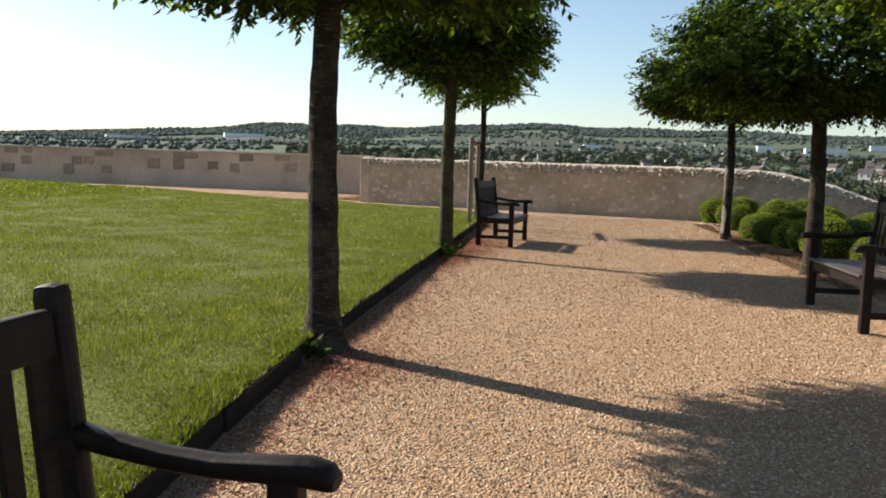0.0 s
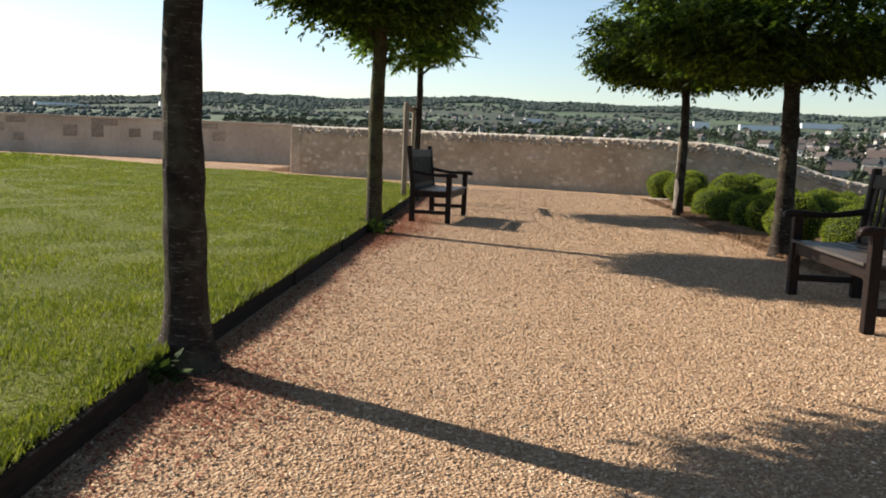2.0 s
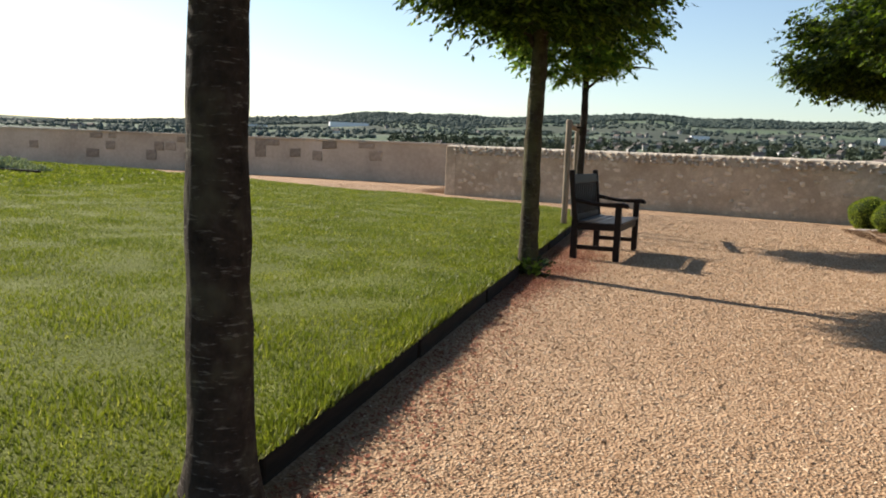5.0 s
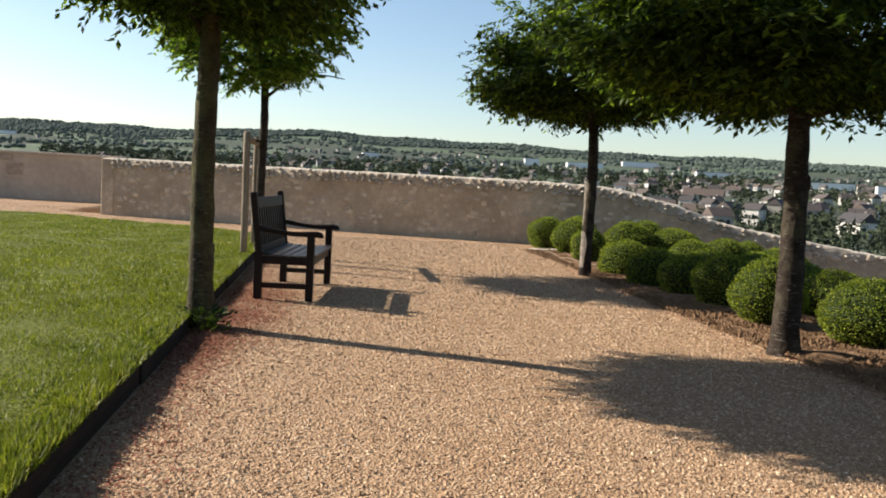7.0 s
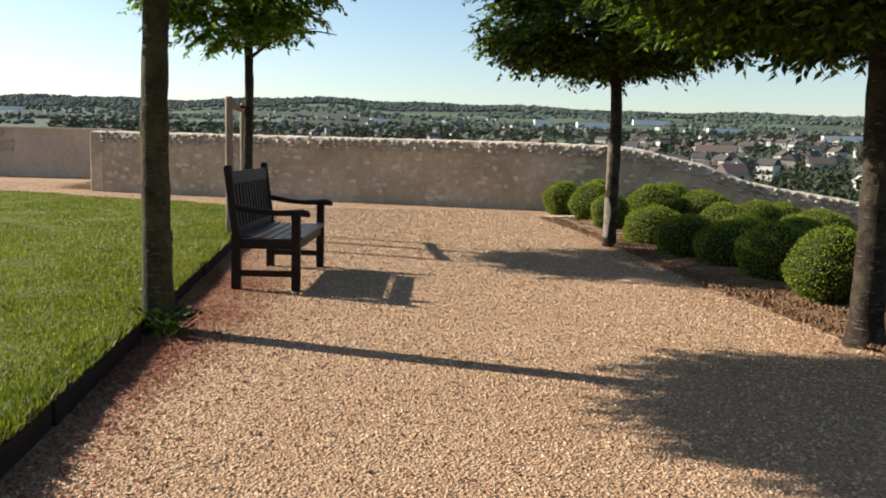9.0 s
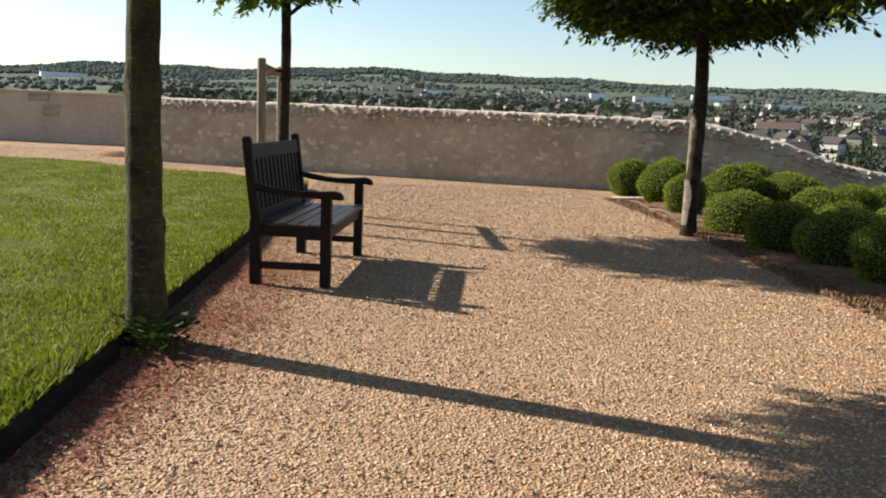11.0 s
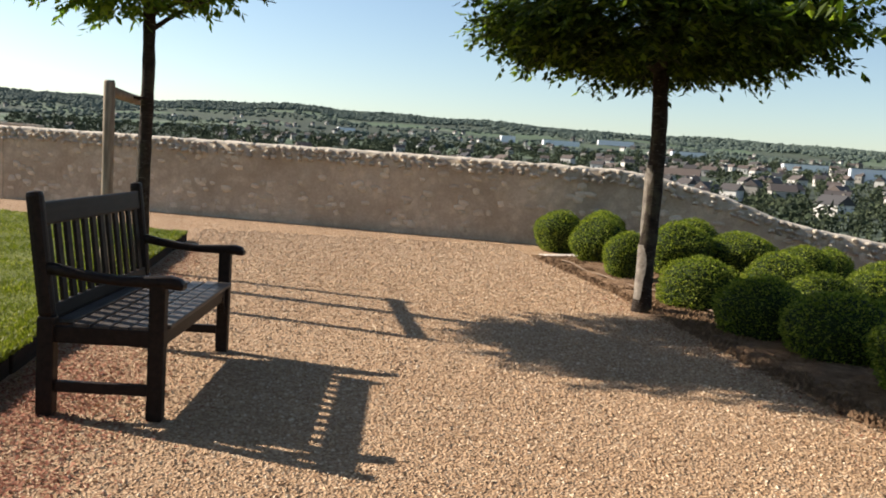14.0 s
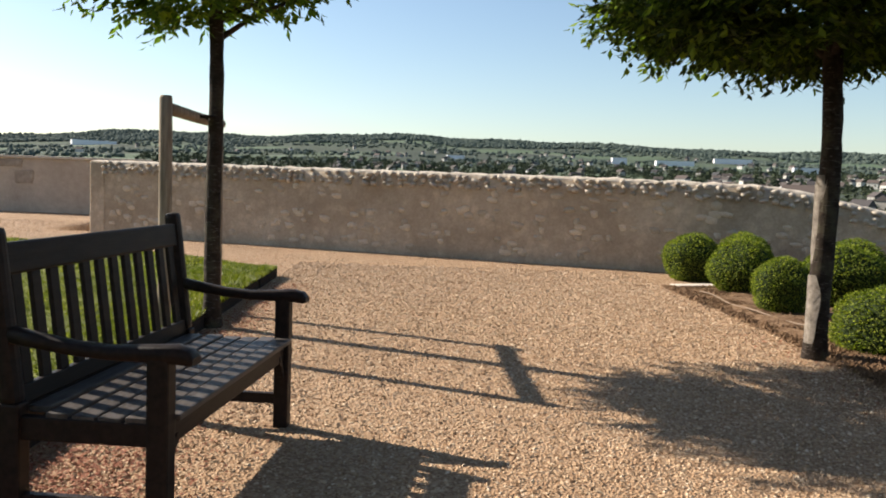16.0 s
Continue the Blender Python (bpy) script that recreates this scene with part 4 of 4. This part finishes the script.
def litter():
    rng = np.random.default_rng(12)
    n = 16000
    y = rng.uniform(1.0, 19.5, n)
    x = KERB_X + 0.05 + np.abs(rng.normal(0, 0.22, n))
    m = 3000
    x = np.concatenate((x, rng.normal(0.15, 0.25, m), rng.normal(0.15, 0.25, m), rng.normal(4.4, 0.22, m)))
    y = np.concatenate((y, rng.normal(4.75, 0.3, m), rng.normal(10.9, 0.45, m), rng.uniform(8, 17, m)))
    x, y = np.concatenate((x, rng.normal(0.3, 0.22, 5000))), np.concatenate((y, rng.normal(12.9, 0.6, 5000)))
    x, y = np.concatenate((x, rng.normal(0.08, 0.12, 3500), rng.normal(0.2, 0.22, 2600))), np.concatenate((y, rng.normal(10.3, 0.5, 3500), rng.normal(11.65, 0.25, 2600)))
    keep = x > KERB_X + 0.03
    x, y = x[keep], y[keep]
    n = len(x)
    p = np.stack((x, y, ground_z(x, y) + 0.008), -1)
    a = rng.uniform(0, 2 * np.pi, n)
    d = np.stack((np.cos(a), np.sin(a), rng.normal(0, 0.25, n)), -1)
    w = np.stack((-np.sin(a), np.cos(a), rng.normal(0, 0.25, n)), -1)
    s = rng.uniform(0.005, 0.014, n)[:, None]
    v = np.stack((p - d * s, p + w * s * 0.5, p + d * s, p - w * s * 0.5), 1).reshape(-1, 3)
    q = 4 * np.arange(n)[:, None]
    f = np.concatenate((q + np.array((0, 1, 2)), q + np.array((0, 2, 3))))
    tagged(new("leaf_litter", raw_mesh("leaf_litter", v, f, [DRY])), "reddish brown dry leaf litter along the edging", "leaf litter", kind="stuff")


litter()


# ---- valley: woods, houses ----
def blob(level):
    b = bmesh.new()
    bmesh.ops.create_icosphere(b, subdivisions=level, radius=1.0)
    v = np.array([q.co[:] for q in b.verts])
    f = np.array([[q.index for q in g.verts] for g in b.faces])
    b.free()
    return v, f


def woods(name, bands, level, mat, label, seed, lo=-1.0, hi=1.05):
    """Broad-crowned trees scattered in drifts over a ring sector of the valley."""
    rng = np.random.default_rng(seed)
    bv, bf = blob(level)
    px, py, sz = [], [], []
    for n, d0, d1, s0, s1, clump in bands:
        a = rng.uniform(lo, hi, n)
        d = np.sqrt(rng.uniform(d0 ** 2, d1 ** 2, n))
        x, y = d * np.sin(a), d * np.cos(a)
        mask = np.sin(x * 0.011 + 2 * np.sin(y * 0.007)) + np.sin(y * 0.013 + 1.3 * np.sin(x * 0.009)) > clump * 2 - 0.9
        mask |= d > 2380
        x, y = x[mask], y[mask]
        px.append(x), py.append(y), sz.append(rng.uniform(s0, s1, len(x)))
    x, y, s = (np.concatenate(q) for q in (px, py, sz))
    n = len(x)
    z = ground_z(x, y) + s * 0.45
    tall = np.where((rng.uniform(0, 1, n) < 0.05) & (y < 1500), 1.7, rng.uniform(0.65, 1.05, n))
    wide = np.stack((s * rng.uniform(0.75, 1.2, n) / np.sqrt(tall), s * rng.uniform(0.75, 1.2, n) / np.sqrt(tall), s * tall), -1)
    v = bv[None] * wide[:, None] * rng.uniform(0.78 if level == 1 else 0.72, 1.22, (n, len(bv), 1)) + np.stack((x, y, z), -1)[:, None]
    f = bf[None] + len(bv) * np.arange(n)[:, None, None]
    tagged(new(name, raw_mesh(name, v.reshape(-1, 3), f.reshape(-1, 3), [mat])), label, "woods", kind="stuff")


# these woods carry the aerial haze in their base colour
woods("hill_woods", ((16000, 2250, 2900, 4, 7, -0.1), (7000, 1000, 2300, 2.6, 5.2, 0.42)), 1, HAZED_HILL_LEAF, "green woods on the hills across the valley, haze put into their colour", 21)
def garden_trees():
    """Crowns of many small leaf clumps, for the trees between the houses below the terrace."""
    rng = np.random.default_rng(33)
    px, py, sz = [], [], []
    for n, d0, d1, s0, s1 in ((1900, 420, 1250, 1.8, 4.4), (850, 110, 460, 1.3, 3.0)):
        a, d = rng.uniform(-0.3, 0.92, n), np.sqrt(rng.uniform(d0 ** 2, d1 ** 2, n))
        px.append(d * np.sin(a)), py.append(d * np.cos(a)), sz.append(rng.uniform(s0, s1, n))
    x, y, s = (np.concatenate(q) for q in (px, py, sz))
    n, k = len(x), 110
    d = rng.normal(0, 1, (n, k, 3))
    d /= np.linalg.norm(d, axis=2)[..., None]
    tall = np.where(rng.uniform(0, 1, n) < 0.12, 1.7, rng.uniform(0.75, 1.05, n))
    lump = 1 + 0.22 * np.sin(d[..., 0] * 3 + x[:, None]) * np.sin(d[..., 1] * 4 + y[:, None])
    wide = np.stack((s / np.sqrt(tall), s / np.sqrt(tall), s * tall), -1)
    p = d * wide[:, None] * (lump * rng.uniform(0.6, 1.0, (n, k)) ** 0.5)[..., None]
    p += np.stack((x, y, ground_z(x, y) + s * tall * 0.85), -1)[:, None]
    tri = rng.normal(0, 1, (n, k, 3, 3)) * (s * 0.19)[:, None, None, None]
    v = (p[:, :, None] + tri).reshape(-1, 3)
    me = raw_mesh("garden_trees", v, np.arange(len(v)).reshape(-1, 3), [FAR_LEAF])
    tagged(new("garden_trees", me), "dark green garden trees between the houses of the town", "woods", kind="stuff")


garden_trees()


def build_house(m, w, d, h):
    t = thing("house", m, "distant pale rendered house with grey pitched roof", "house", "houses in the valley")
    bm = bmesh.new()
    box(bm, (0, 0, h / 2 - 2), (w, d, h + 4))
    part("wall", bm, HOUSE_WALL, t)
    bm = bmesh.new()
    o, rh = 0.4, d * 0.42
    vs = [bm.verts.new(p) for p in ((-w / 2 - o, -d / 2 - o, h), (w / 2 + o, -d / 2 - o, h), (w / 2 + o, d / 2 + o, h), (-w / 2 - o, d / 2 + o, h), (-w / 2 - o, 0, h + rh), (w / 2 + o, 0, h + rh))]
    for q in ((0, 1, 5, 4), (2, 3, 4, 5), (0, 4, 3), (1, 2, 5), (3, 2, 1, 0)):
        bm.faces.new([vs[k] for k in q])
    roof = part("roof", bm, HOUSE_ROOF, t)
    bm = bmesh.new()
    box(bm, (w * 0.3, 0.6, h + rh * 0.9), (0.9, 0.6, 1.6))
    part("chimney", bm, HOUSE_WALL, roof)
    for k in (-1, 1):
        bm = bmesh.new()
        box(bm, (k * w * 0.25, -d / 2 - 0.02, h * 0.5), (1.2, 0.12, 1.4))
        part("window", bm, DARK_GLASS, t)
    return t


def build_warehouse(m, w, d, h):
    t = thing("warehouse", m, "distant flat-roofed white industrial building", "building", "large white buildings in the valley")
    bm = bmesh.new()
    box(bm, (0, 0, h / 2 - 3), (w, d, h + 6))
    part("wall", bm, WHITE_PANEL, t)
    bm = bmesh.new()
    box(bm, (0, 0, h + 0.25), (w + 0.6, d + 0.6, 0.5))
    part("roof", bm, HOUSE_ROOF, t)
    return t


def town():
    rng = random.Random(8)
    kinds = [build_house(pose(0, 0, -200), *k) for k in ((6.5, 6, 3.6), (8.5, 6.5, 4.0), (6, 5.5, 5.0), (10, 7, 4.0))]
    spots = []
    while len(spots) < 285:
        a = rng.uniform(-0.1, 0.85) if rng.random() < 0.86 else rng.uniform(-0.75, 0.0)
        d = math.sqrt(rng.uniform(480 ** 2, 1900 ** 2)) if rng.random() < 0.6 else rng.uniform(480, 1000)
        if len(spots) < 30:
            a, d = rng.uniform(0.38, 0.84), rng.uniform(260, 450)
        elif len(spots) < 120:
            a, d = rng.uniform(0.34, 0.86), rng.uniform(430, 1050)
        elif a < 0.1 and d < 600:
            continue
        x, y = d * math.sin(a), d * math.cos(a)
        if all((x - p) ** 2 + (y - q) ** 2 > 19 ** 2 for p, q in spots):
            spots.append((x, y))
    for i, (x, y) in enumerate(spots):
        m = pose(x, y, float(ground_z(x, y)) + 0.5, 0, 0, rng.choice((-60, -60, -45, 30, 5, -20, -80)) + rng.uniform(-14, 14))
        if i < len(kinds):
            kinds[i].matrix_basis = m
        else:
            copy_thing(kinds[i % 4], m)
    big = build_house(pose(470 * math.sin(0.43), 470 * math.cos(0.43), float(ground_z(470 * math.sin(0.43), 470 * math.cos(0.43))) + 1, 0, 0, -32), 20, 9, 4.5)
    big["label"] = "long brown-roofed building below the terrace wall"
    for a, d, w, dd, h in ((0.298, 1600, 66, 26, 9), (0.237, 1600, 26, 20, 12), (0.62, 760, 26, 14, 11), (0.56, 900, 40, 18, 9), (0.36, 1750, 70, 20, 9), (0.44, 1300, 48, 20, 8), (0.05, 1500, 30, 16, 8), (-0.35, 2000, 90, 22, 8), (-0.47, 2050, 110, 25, 7)):
        x, y = d * math.sin(a), d * math.cos(a)
        build_warehouse(pose(x, y, float(ground_z(x, y)), 0, 0, math.degrees(-a) + 8), w, dd, h)


town()
